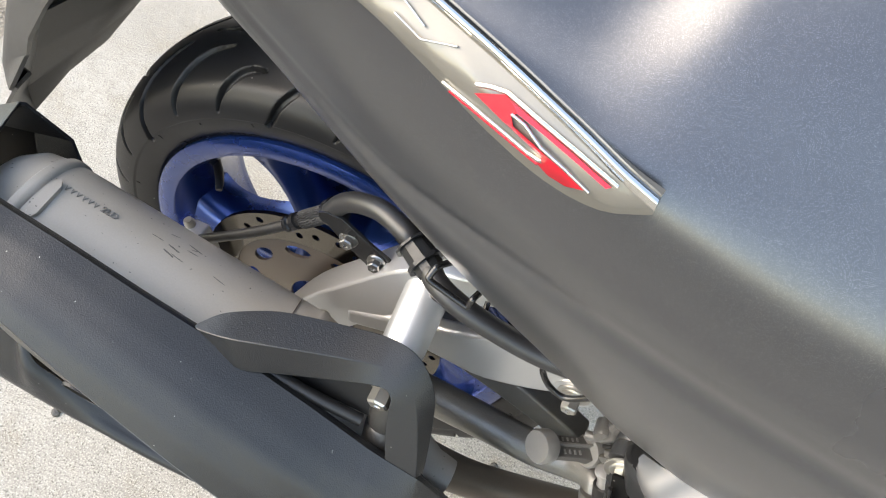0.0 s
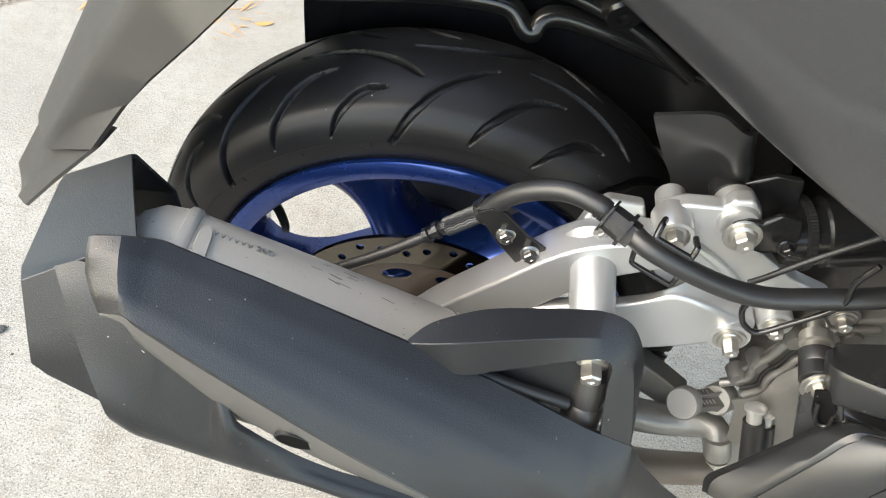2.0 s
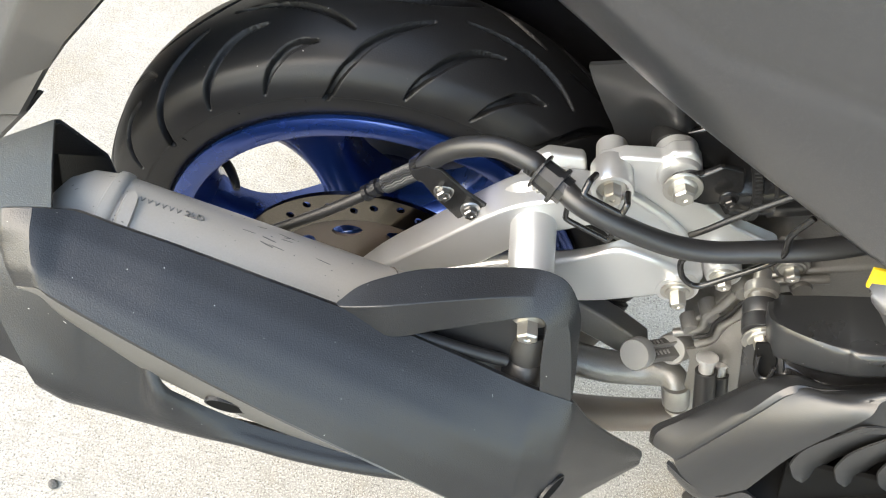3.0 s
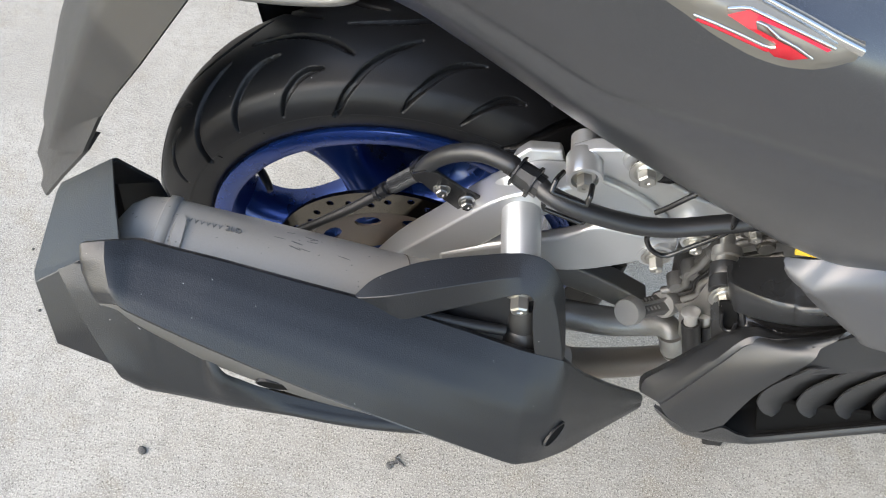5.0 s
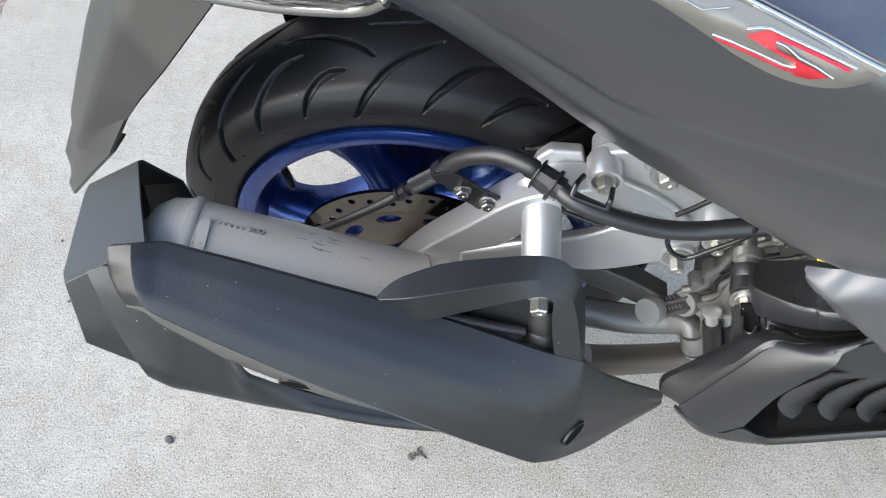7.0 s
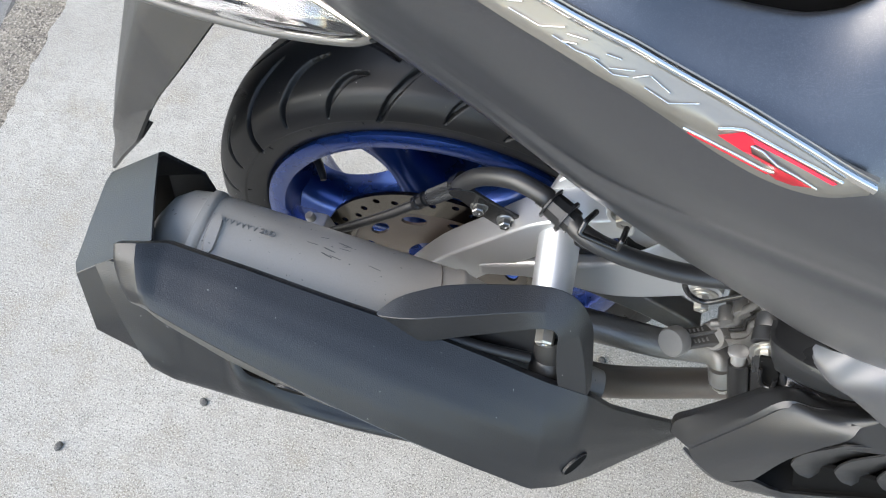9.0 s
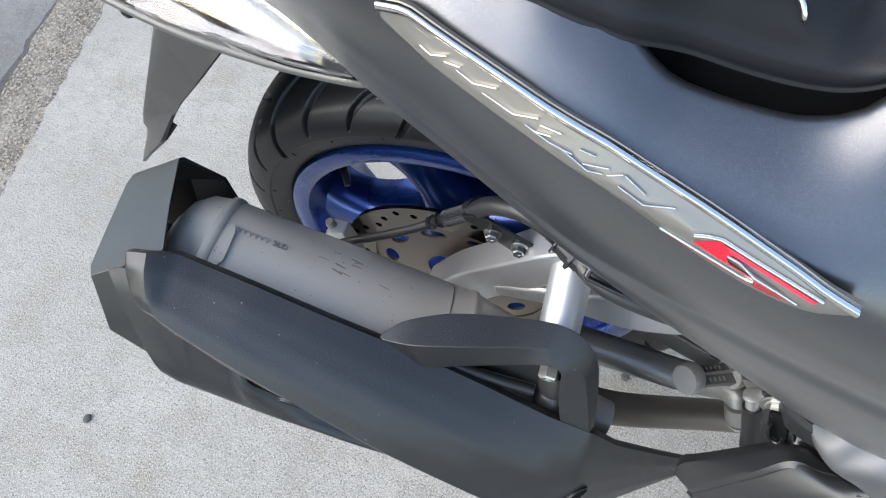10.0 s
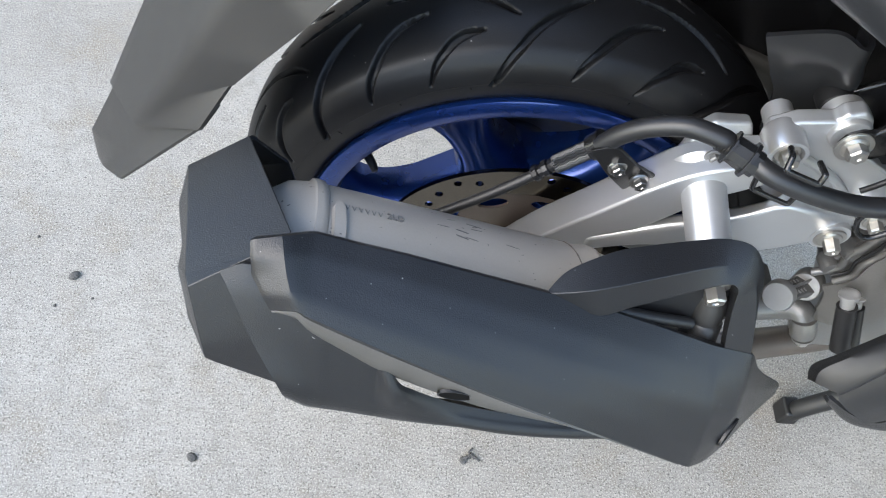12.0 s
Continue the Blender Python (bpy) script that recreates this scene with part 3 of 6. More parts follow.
pipe_bar(-0.1625, -19, -0.1605, 14, 0.0056, 0.0026, "stamped_boss", M["muffler"])
for k in range(6):
    x = -0.158 + 0.0044 * k
    pipe_bar(x, -20, x + 0.0014, -15.5, 0.00035, 0.0002, "stamped_bar", M["stamp"])
    pipe_bar(x + 0.0014, -15.5, x + 0.0028, -20, 0.00035, 0.0002, "stamped_bar", M["stamp"])
rnd = random.Random(4)
for k in range(9):
    x, a = rnd.uniform(-0.1, -0.04), rnd.uniform(-34, -14)
    pipe_bar(x, a, x + rnd.uniform(0.003, 0.012), a + rnd.uniform(-2.5, 2.5), rnd.uniform(0.0003, 0.0009), 0.00012, "scuff_mark", M["scuff_and_shade"])
pipe_bar(0.013, -60, 0.0165, 30, 0.0006, 0.0006, "weld_seam", M["header"])


def lettering(text, origin, xdir, ydir, height, mat, parent, name):
    cu = bpy.data.curves.new(name, 'FONT')
    cu.body, cu.size, cu.extrude, cu.bevel_depth = text, height, 0.0005, 0.0
    tmp = new("scratch_text", cu)
    me = bpy.data.meshes.new_from_object(tmp)
    bpy.data.objects.remove(tmp)
    bpy.data.curves.remove(cu)
    xd, yd = Vector(xdir).normalized(), Vector(ydir).normalized()
    yd = (yd - xd * yd.dot(xd)).normalized()
    zd = xd.cross(yd)
    m = Matrix((xd, yd, zd)).transposed().to_4x4()
    m.translation = origin
    me.transform(m)
    me.materials.clear()
    me.materials.append(mat)
    ob = new(name, me)
    ob.parent = parent
    return ob


p0, d0 = on_pipe(-0.1305, -15.5, 0.0004)
lettering("2LD", p0, AXD, AXD.cross(d0) * (1 if AXD.cross(d0).y > 0 else -1), 0.0074, M["stamp"], muffler, "stamped_text")

# heat shield: top edge, middle, low edge and returned lip at stations along the muffler
SH = [(-0.130, (-0.2175, 0.5555), (-0.2435, 0.5475), (-0.2655, 0.533), (-0.2645, 0.508)),
      (-0.10, (-0.218, 0.5475), (-0.246, 0.538), (-0.2705, 0.5185), (-0.2685, 0.485)),
      (-0.04, (-0.219, 0.528), (-0.252, 0.515), (-0.2785, 0.4885), (-0.2725, 0.452)),
      (0.02, (-0.218, 0.506), (-0.256, 0.490), (-0.2845, 0.4590), (-0.271, 0.423)),
      (0.08, (-0.219, 0.481), (-0.258, 0.461), (-0.2855, 0.4190), (-0.270, 0.400)),
      (0.125, (-0.2205, 0.462), (-0.257, 0.435), (-0.2835, 0.382), (-0.272, 0.372)),
      (0.133, (-0.2205, 0.459), (-0.2565, 0.431), (-0.2825, 0.3755), (-0.27, 0.366))]
REAR = [(V(-0.188, -0.228, 0.568), V(-0.187, -0.240, 0.554), V(-0.1755, -0.2555, 0.5405), V(-0.1745, -0.2555, 0.5385)),
        (V(-0.186, -0.228, 0.5695), V(-0.1845, -0.241, 0.5555), V(-0.1715, -0.2565, 0.5425), V(-0.1708, -0.2566, 0.5405)),
        (V(-0.171, -0.2262, 0.5715), V(-0.166, -0.2445, 0.5625), V(-0.160, -0.2585, 0.5475), V(-0.160, -0.2590, 0.5385)),
        (V(-0.155, -0.2175, 0.564), V(-0.155, -0.242, 0.5565), V(-0.152, -0.2612, 0.5435), V(-0.152, -0.2610, 0.5265))]
stations = REAR + [tuple(V(x, *p) for p in (t, m, b, c)) for x, t, m, b, c in SH]
rows = [[t + V(0, 0.004, -0.005), t, t.lerp(m, 0.5) + V(0, -0.0008, 0.0012), m, m.lerp(b, 0.55) + V(0, -0.0012, 0.0015), b] for t, m, b, c in stations]
NOSE = [[V(0.133, -0.2205, 0.459), V(0.133, -0.2565, 0.431), V(0.133, -0.2825, 0.3755), V(0.133, -0.272, 0.366)],
        [V(0.163, -0.2195, 0.449), V(0.160, -0.252, 0.41), V(0.154, -0.271, 0.356), V(0.155, -0.266, 0.348)],
        [V(0.184, -0.213, 0.412), V(0.185, -0.234, 0.378), V(0.181, -0.251, 0.334), V(0.181, -0.245, 0.328)],
        [V(0.222, -0.195, 0.355), V(0.224, -0.207, 0.334), V(0.222, -0.215, 0.308), V(0.222, -0.209, 0.302)],
        [V(0.262, -0.177, 0.302), V(0.263, -0.179, 0.295), V(0.263, -0.181, 0.287), V(0.262, -0.178, 0.284)]]
rows = rows[:-1] + [[t + V(0, 0.004, -0.005), t, t.lerp(m, 0.5) + V(0, -0.001, 0.002), m, m.lerp(b, 0.55) + V(0, -0.0015, 0.002), b] for t, m, b, c in NOSE]
part("heat_shield", shell(rows, 0.0022, 78, 20, False, False), M["plastic"], muffler, "black grained plastic heat shield", sharp=28)
rows = [[b + V(0, 0.0004, -0.0012), b.lerp(c, 0.5), c, c + V(0, 0.012, 0.002)] for t, m, b, c in stations[:-1]]
# same plastic as the shield; its paleness is painted ground bounce
part("shield_lip", shell(rows, 0.002, 48, 12, True, False), M["lip"], muffler, "black plastic lip of the heat shield, coloured paler for ground bounce", sharp=28)
part("nose_lip", shell([[b + V(0, 0.0004, -0.0008), b.lerp(c, 0.5), c] for t, m, b, c in NOSE], 0.002, 24, 6, False, False), M["plastic"], muffler)


def recess(centre, normal, along, a, b, name):
    """A long screw recess: a raised rim, a sunk cup and a screw head."""
    nrm = Vector(normal).normalized()
    al = (Vector(along) - nrm * Vector(along).dot(nrm)).normalized()
    ac = nrm.cross(al)
    el = lambda k, d: [Vector(centre) + al * (a * k * math.cos(2 * math.pi * i / 28)) + ac * (b * k * math.sin(2 * math.pi * i / 28)) + nrm * d for i in range(28)]
    bm = loft([el(1.08, -0.001), el(1.08, 0.0012), el(1.0, 0.0014), el(0.93, 0.0002)], False)
    part(name, bm, M["plastic"], muffler)
    # the cup's depth is shade painted as a black disc
    part("screw_cup", loft([el(0.96, 0.0012), el(0.9, 0.0009), el(0.55, 0.0008)]), M["recess_shade"], muffler)


recess((0.1649, -0.2581, 0.3875), (0.717, -0.665, 0.210), (0.597, 0.738, 0.314), 0.0125, 0.0071, "screw_recess")
recess((-0.059, -0.2752, 0.473), (0, -1, -0.12), (1, 0, -0.45), 0.0125, 0.0085, "screw_recess")

# lower cover under the shield
LOW = [[V(-0.207, -0.2372, 0.5498), V(-0.2, -0.2470, 0.5400), V(-0.187, -0.2655, 0.511), V(-0.1705, -0.282, 0.479), V(-0.169, -0.268, 0.452), V(-0.169, -0.225, 0.402), V(-0.169, -0.17, 0.398)],
       [V(-0.186, -0.2355, 0.5555), V(-0.18, -0.2495, 0.5392), V(-0.17, -0.2665, 0.508), V(-0.158, -0.2835, 0.470), V(-0.158, -0.268, 0.440), V(-0.158, -0.225, 0.394), V(-0.158, -0.17, 0.39)]]
for x, cy, cz, zb, yo in [(-0.150, -0.2610, 0.524, 0.462, -0.2828), (-0.142, -0.2627, 0.516, 0.459, -0.2825), (-0.130, -0.2645, 0.508, 0.4545, -0.282), (-0.118, -0.2661, 0.499, 0.450, -0.2818), (-0.111, -0.2671, 0.4935, 0.448, -0.2817)]:
    LOW.append([V(x, cy + 0.0075, cz + 0.010), V(x, cy + 0.0035, cz + 0.001), V(x, cy + (yo - cy) * 0.55, (cz * 0.45 + zb * 0.55)), V(x, yo, zb), V(x, yo + 0.014, zb - 0.024), V(x, yo + 0.024, zb - 0.036), V(x, yo + 0.034, zb - 0.044)])
for x, zt, zb, yo in [(-0.100, 0.4800, 0.443, -0.2813), (-0.088, 0.4655, 0.439, -0.2808), (-0.072, 0.4520, 0.434, -0.280), (-0.05, 0.4370, 0.427, -0.2785), (-0.016, 0.4210, 0.416, -0.276), (0.03, 0.405, 0.404, -0.271), (0.09, 0.388, 0.387, -0.262), (0.14, 0.37, 0.367, -0.252)]:
    low = min(zb, zt - 0.01)
    LOW.append([V(x, yo + 0.010, zt), V(x, yo + 0.005, zt - 0.003), V(x, yo + 0.001, (zt + low) / 2), V(x, yo, low), V(x, yo + 0.014, zb - 0.024), V(x, yo + 0.024, zb - 0.036), V(x, yo + 0.034, zb - 0.044)])
part("lower_cover", shell(LOW, 0.0028, 60, 24), M["plastic"], muffler, "black plastic lower muffler cover", sharp=50)

# end cap, open towards the front


def cap_ring(back):
    """Right round the cap: its rear rim or its front rim."""
    if back:
        return [V(-0.226, -0.118, 0.50), V(-0.247, -0.150, 0.532), V(-0.2435, -0.163, 0.5375), V(-0.236, -0.20, 0.541), V(-0.229, -0.238, 0.5425), V(-0.2268, -0.2445, 0.539), V(-0.222, -0.262, 0.506), V(-0.2195, -0.2695, 0.493),
                V(-0.219, -0.262, 0.470), V(-0.222, -0.225, 0.432), V(-0.226, -0.17, 0.42), V(-0.228, -0.13, 0.45)]
    return [V(-0.188, -0.116, 0.502), V(-0.207, -0.127, 0.541), V(-0.2085, -0.1305, 0.544), V(-0.186, -0.178, 0.556), V(-0.168, -0.2155, 0.5625), V(-0.18, -0.2285, 0.563), V(-0.175, -0.244, 0.540), V(-0.17, -0.262, 0.507),
            V(-0.160, -0.2795, 0.472), V(-0.16, -0.24, 0.425), V(-0.165, -0.18, 0.405), V(-0.172, -0.128, 0.44)]


back, front = cap_ring(True), cap_ring(False)
bm = bmesh.new()
scale_in = lambda r, k: [p + (sum(r, V(0, 0, 0)) / len(r) - p).normalized() * k for p in r]
loft([scale_in(front, 0.003), [p + V(0.004, 0, 0.0) for p in scale_in(back, 0.004)], scale_in([p + V(-0.012, 0, 0) for p in back], 0.03), scale_in([p + V(-0.012, 0, 0) for p in back], 0.027), back, front, scale_in(front, 0.003)], False, bm)
bmesh.ops.remove_doubles(bm, verts=bm.verts[:], dist=1e-5)
part("end_cap", bm, M["plastic"], muffler, "faceted black plastic end cap", bevel=0.0018)
part("tail_outlet", turned(axis_at(-0.205), -AXD, [(0, 0.024), (0.03, 0.022), (0.03, 0.019), (0.004, 0.019)], 28), M["dull_black"], muffler)

# guard bar over the muffler's mounting
GUARD = [  # back top, front ridge, front low edge, back low edge
    (V(-0.0035, -0.214, 0.5155), V(-0.0048, -0.2178, 0.5148), V(-0.0035, -0.2190, 0.5055), V(-0.002, -0.2145, 0.506)),
    (V(0.008, -0.202, 0.5195), V(0.006, -0.2185, 0.5185), V(0.012, -0.2215, 0.5035), V(0.012, -0.204, 0.505)),
    (V(0.026, -0.193, 0.5235), V(0.025, -0.2185, 0.5255), V(0.034, -0.2245, 0.5015), V(0.028, -0.195, 0.505)),
    (V(0.048, -0.185, 0.5265), V(0.055, -0.211, 0.528), V(0.058, -0.216, 0.502), V(0.05, -0.187, 0.508)),
    (V(0.089, -0.177, 0.5295), V(0.095, -0.198, 0.5265), V(0.095, -0.206, 0.509), V(0.09, -0.18, 0.511)),
    (V(0.118, -0.1735, 0.5315), V(0.120, -0.1905, 0.5235), V(0.121, -0.200, 0.5135), V(0.118, -0.178, 0.513))]
GUARD += [  # its leg, which turns down to the foot
    (V(0.139, -0.1765, 0.5275), V(0.137, -0.191, 0.518), V(0.130, -0.2015, 0.509), V(0.128, -0.182, 0.507)),
    (V(0.1535, -0.1835, 0.507), V(0.147, -0.198, 0.502), V(0.131, -0.207, 0.497), V(0.133, -0.19, 0.492)),
    (V(0.159, -0.193, 0.482), V(0.1545, -0.208, 0.48), V(0.1335, -0.214, 0.479), V(0.137, -0.197, 0.474)),
    (V(0.163, -0.207, 0.457), V(0.1605, -0.2185, 0.456), V(0.1375, -0.2205, 0.460), V(0.14, -0.206, 0.456)),
    (V(0.164, -0.2125, 0.4475), V(0.162, -0.2215, 0.4475), V(0.1385, -0.2225, 0.4545), V(0.14, -0.209, 0.451))]
cols = [spline([g[k] for g in GUARD], 50) for k in range(4)]
part("guard", loft([[cols[k][i] for k in range(4)] for i in range(51)]), M["plastic"], muffler, "black grained guard over the muffler mounting", bevel=0.0016)

part("guard_foot", slab([(0.1375, -0.2235, 0.4545), (0.1625, -0.2228, 0.4475), (0.1645, -0.2135, 0.445), (0.141, -0.21, 0.4495)], (0.0012, -0.0016, -0.0045)), M["plastic"], muffler, bevel=0.0006)
# muffler mounting: post, bush and bolt

# ---- swinging arm
def beam(rows, name, mat, parent, label="", bevel=0.003, steps=24):
    """A cast bar through four-cornered sections."""
    k = len(rows[0])
    c = [spline([r[j] for r in rows], steps) for j in range(k)]
    return part(name, loft([[c[j][i] for j in range(k)] for i in range(steps + 1)]), mat, parent, label, bevel=bevel)


def sec(c, wy, hz, slant=0.0):
    """A section across a bar that runs forwards: centre, half width in y, half height in z."""
    c = Vector(c)
    return [c + V(-slant, -wy, hz), c + V(slant, -wy, -hz), c + V(slant, wy, -hz), c + V(-slant, wy, hz)]


swing = beam([sec((-0.02, -0.088, 0.318), 0.016, 0.024, 0.008), sec((0.02, -0.094, 0.388), 0.0155, 0.021, 0.012), sec((0.06, -0.1, 0.447), 0.0155, 0.020, 0.01), sec((0.098, -0.104, 0.498), 0.0165, 0.022, 0.006),
              sec((0.122, -0.104, 0.519), 0.017, 0.020, 0.0), sec((0.148, -0.103, 0.5285), 0.015, 0.0155, 0.0), sec((0.172, -0.101, 0.535), 0.012, 0.014, 0.0)], "swinging_arm", M["silver"], scooter, "silver painted cast swinging arm")
beam([[V(0.05, -0.116, 0.43), V(0.05, -0.116, 0.41), V(0.05, -0.1, 0.41), V(0.05, -0.1, 0.43)], [V(0.10, -0.122, 0.462), V(0.10, -0.122, 0.435), V(0.10, -0.108, 0.435), V(0.10, -0.108, 0.462)], [V(0.14, -0.122, 0.4765), V(0.14, -0.122, 0.432), V(0.14, -0.108, 0.435), V(0.14, -0.108, 0.476)], [V(0.163, -0.122, 0.490), V(0.163, -0.122, 0.43), V(0.163, -0.108, 0.435), V(0.163, -0.108, 0.486)],
      [V(0.182, -0.122, 0.504), V(0.182, -0.122, 0.4345), V(0.182, -0.108, 0.438), V(0.182, -0.108, 0.50)], [V(0.207, -0.122, 0.50), V(0.207, -0.122, 0.446), V(0.207, -0.09, 0.45), V(0.207, -0.09, 0.50)], [V(0.232, -0.120, 0.490), V(0.23, -0.120, 0.456), V(0.23, -0.09, 0.456), V(0.232, -0.09, 0.49)],
      [V(0.254, -0.116, 0.484), V(0.254, -0.116, 0.462), V(0.254, -0.09, 0.462), V(0.254, -0.09, 0.484)]], "lower_web", M["silver"], swing, bevel=0.005)
part("top_flange", slab([(0.098, -0.094, 0.51), (0.108, -0.088, 0.541), (0.118, -0.084, 0.549), (0.144, -0.085, 0.551), (0.149, -0.09, 0.538), (0.15, -0.096, 0.51)], (0, 0.012, -0.002)), M["silver"], swing, bevel=0.003)
part("muffler_post", turned((0.1165, -0.098, 0.516), (0.04, -0.9, -0.22), [(0, 0.024), (0.01, 0.0185), (0.02, 0.0165), (0.085, 0.0155), (0.088, 0.0145)], 36), M["silver"], swing)
part("link_boss", turned((0.161, -0.092, 0.5545), (0, -1, 0.02), [(0, 0.0135), (0.002, 0.0145), (0.023, 0.0145), (0.025, 0.0135), (0.025, 0.0108), (0.021, 0.0102)], 36), M["silver"], swing)
part("link_eye", turned((0.161, -0.072, 0.5555), (0, -1, 0.0), [(0, 0.0095), (0.0015, 0.0108), (0.03, 0.0112)], 32), M["silver"], swing)
bolt((0.1605, -0.112, 0.5555), (0, -1, 0.05), 0.0065, swing, flange=1.5, height=0.013)
part("link_plate", slab([(0.149, -0.1, 0.562), (0.1654, -0.1, 0.5715), (0.19, -0.1, 0.5755), (0.1935, -0.1, 0.583), (0.206, -0.1, 0.5865), (0.2149, -0.1, 0.578), (0.2235, -0.1, 0.56), (0.2333, -0.1, 0.5402), (0.2619, -0.1, 0.523), (0.3, -0.1, 0.512), (0.2788, -0.1, 0.489), (0.2568, -0.1, 0.467), (0.2294, -0.1, 0.465), (0.205, -0.1, 0.47), (0.1913, -0.1, 0.483), (0.1763, -0.1, 0.4905), (0.1617, -0.1, 0.506), (0.152, -0.1, 0.53)], (0, 0.014, 0)), M["silver"], swing, bevel=0.003)
part("plate_rib", tube([(0.166, -0.101, 0.545), (0.195, -0.102, 0.532), (0.222, -0.102, 0.514), (0.24, -0.103, 0.494)], [0.004, 0.0035, 0.0035, 0.005], 12), M["silver"], swing)
part("shock_eye", turned((0.203, -0.076, 0.5665), (0, -1, 0), [(0, 0.0125), (0.002, 0.0145), (0.026, 0.0145), (0.028, 0.013)], 32), M["silver"], swing)
part("eye_bush", turned((0.199, -0.062, 0.5675), (0, -1, 0), [(0, 0.012), (0.002, 0.0128), (0.016, 0.0128)], 32), M["dull_black"], swing)
part("shock_clevis", slab([(0.1965, -0.108, 0.559), (0.1985, -0.108, 0.570), (0.207, -0.108, 0.5755), (0.2156, -0.108, 0.5755), (0.2261, -0.107, 0.5845), (0.2447, -0.1, 0.577), (0.252, -0.098, 0.559), (0.244, -0.102, 0.5475), (0.2281, -0.108, 0.5475), (0.2015, -0.108, 0.5505)], (0, 0.006, 0)), M["smooth_black"], swing, bevel=0.0025)
part("shock_clevis", slab([(0.1965, -0.072, 0.559), (0.207, -0.072, 0.577), (0.2261, -0.072, 0.59), (0.2447, -0.072, 0.59), (0.255, -0.072, 0.559), (0.23, -0.072, 0.546), (0.2015, -0.072, 0.5505)], (0, 0.006, 0)), M["smooth_black"], swing, bevel=0.0025)
bolt((0.207, -0.108, 0.5615), (0, -1, 0.05), 0.0075, swing, flange=1.3, height=0.0105, washer=0.0132)
bolt((0.2375, -0.121, 0.4675), (0, -1, -0.1), 0.0063, swing, flange=1.5, height=0.013, washer=0.0125)
part("arm_boss", turned((0.237, -0.098, 0.469), (0, -1, -0.02), [(0, 0.017), (0.02, 0.0165), (0.0235, 0.0155)], 32), M["silver"], swing)
bracket = part("caliper_bracket", slab([(-0.132, -0.094, 0.386), (-0.123, -0.094, 0.401), (-0.108, -0.094, 0.401), (-0.103, -0.094, 0.38), (-0.098, -0.094, 0.34), (-0.12, -0.094, 0.335), (-0.131, -0.094, 0.362)], (0, 0.016, 0)), M["silver"], swing, bevel=0.002)
part("pin", turned((-0.1225, -0.086, 0.398), (-0.3, 0, 1), [(0, 0.005), (0.006, 0.005), (0.009, 0.004)], 16), M["zinc"], bracket)
# suspension unit lying under the seat
shock = part("shock_absorber", turned((0.243, -0.079, 0.5435), (1, 0.12, 0.24), [(0, 0.016), (0.003, 0.022), (0.016, 0.0245), (0.03, 0.0245), (0.032, 0.0265), (0.25, 0.0265)], 36), M["smooth_black"], scooter, "black suspension unit lying lengthways")
knurl = bmesh.new()
kd, ks, ku = frame_of((1, 0.12, 0.24))
kc = V(0.2575, -0.0772, 0.547)
loft([[kc + kd * d + (ks * math.cos(math.pi * i / 72) + ku * math.sin(math.pi * i / 72)) * (r - (0.0007 if i % 2 else 0)) for i in range(144)] for d, r in [(0, 0.0255), (0.001, 0.0278), (0.006, 0.0278), (0.007, 0.0255)]], True, knurl)
part("adjuster_ring", knurl, M["dull_black"], shock, "black knurled ring", sharp=20)
bolt((0.2405, -0.106, 0.5575), (0, -1, 0.1), 0.0042, swing, mat=M["smooth_black"], height=0.007)

# muffler mounting bolt and bush
bolt((0.121, -0.188, 0.493), (0.03, -0.92, -0.12), 0.0078, muffler, flange=1.55, height=0.0135, washer=0.0135, label="plated mounting bolt")
part("rubber_bush", turned((0.126, -0.188, 0.482), (0.02, -0.35, -0.93), [(0, 0.012), (0.012, 0.0135), (0.024, 0.0125), (0.026, 0.014), (0.06, 0.0145)], 28), M["flap"], muffler, "grey mounting bush")
part("mount_bracket", slab([(0.03, -0.20, 0.492), (0.09, -0.195, 0.505), (0.138, -0.186, 0.507), (0.14, -0.192, 0.475), (0.12, -0.20, 0.462), (0.05, -0.205, 0.475)], (0, 0.006, 0.0)), M["dull_black"], muffler, bevel=0.0015)
part("bracket_rib", tube([(0.045, -0.212, 0.49), (0.08, -0.21, 0.478), (0.112, -0.206, 0.466)], 0.0045), M["dull_black"], muffler)

# exhaust header pipe
part("header_pipe", tube([(0.1300, -0.1720, 0.3680), (0.1666, -0.1590, 0.3277), (0.2050, -0.1410, 0.2893), (0.2914, -0.1030, 0.2364), (0.3821, -0.0800, 0.2281), (0.4771, -0.0500, 0.2377)], 0.0165, 24), M["header"], scooter, "browned steel exhaust pipe")

# ---- brake hose, clamp and wire loops
hose_pts = [(0.034, -0.105, 0.535), (0.045, -0.108, 0.553), (0.06, -0.113, 0.568), (0.08, -0.12, 0.579), (0.1, -0.128, 0.58), (0.106, -0.130, 0.578)]
hose = part("brake_hose", tube(hose_pts, 0.0072, 20), M["rubber"], scooter, "black rubber sheathed brake hose")
part("hose", tube([(0.122, -0.139, 0.5745), (0.1305, -0.148, 0.5735), (0.144, -0.154, 0.5715), (0.162, -0.156, 0.566), (0.185, -0.155, 0.558), (0.205, -0.154, 0.5535), (0.2265, -0.153, 0.5535), (0.25, -0.152, 0.559), (0.2925, -0.15, 0.572), (0.35, -0.14, 0.593)], 0.0074, 20), M["rubber"], hose)
part("ribbed_sleeve", turned((0.1, -0.128, 0.578), (0.7, -0.34, -0.12), [(0, 0.0072)] + [(0.001 + 0.0009 * i, 0.0072 if i % 2 else 0.0066) for i in range(12)] + [(0.013, 0.0068)], 24), M["dull_black"], hose)
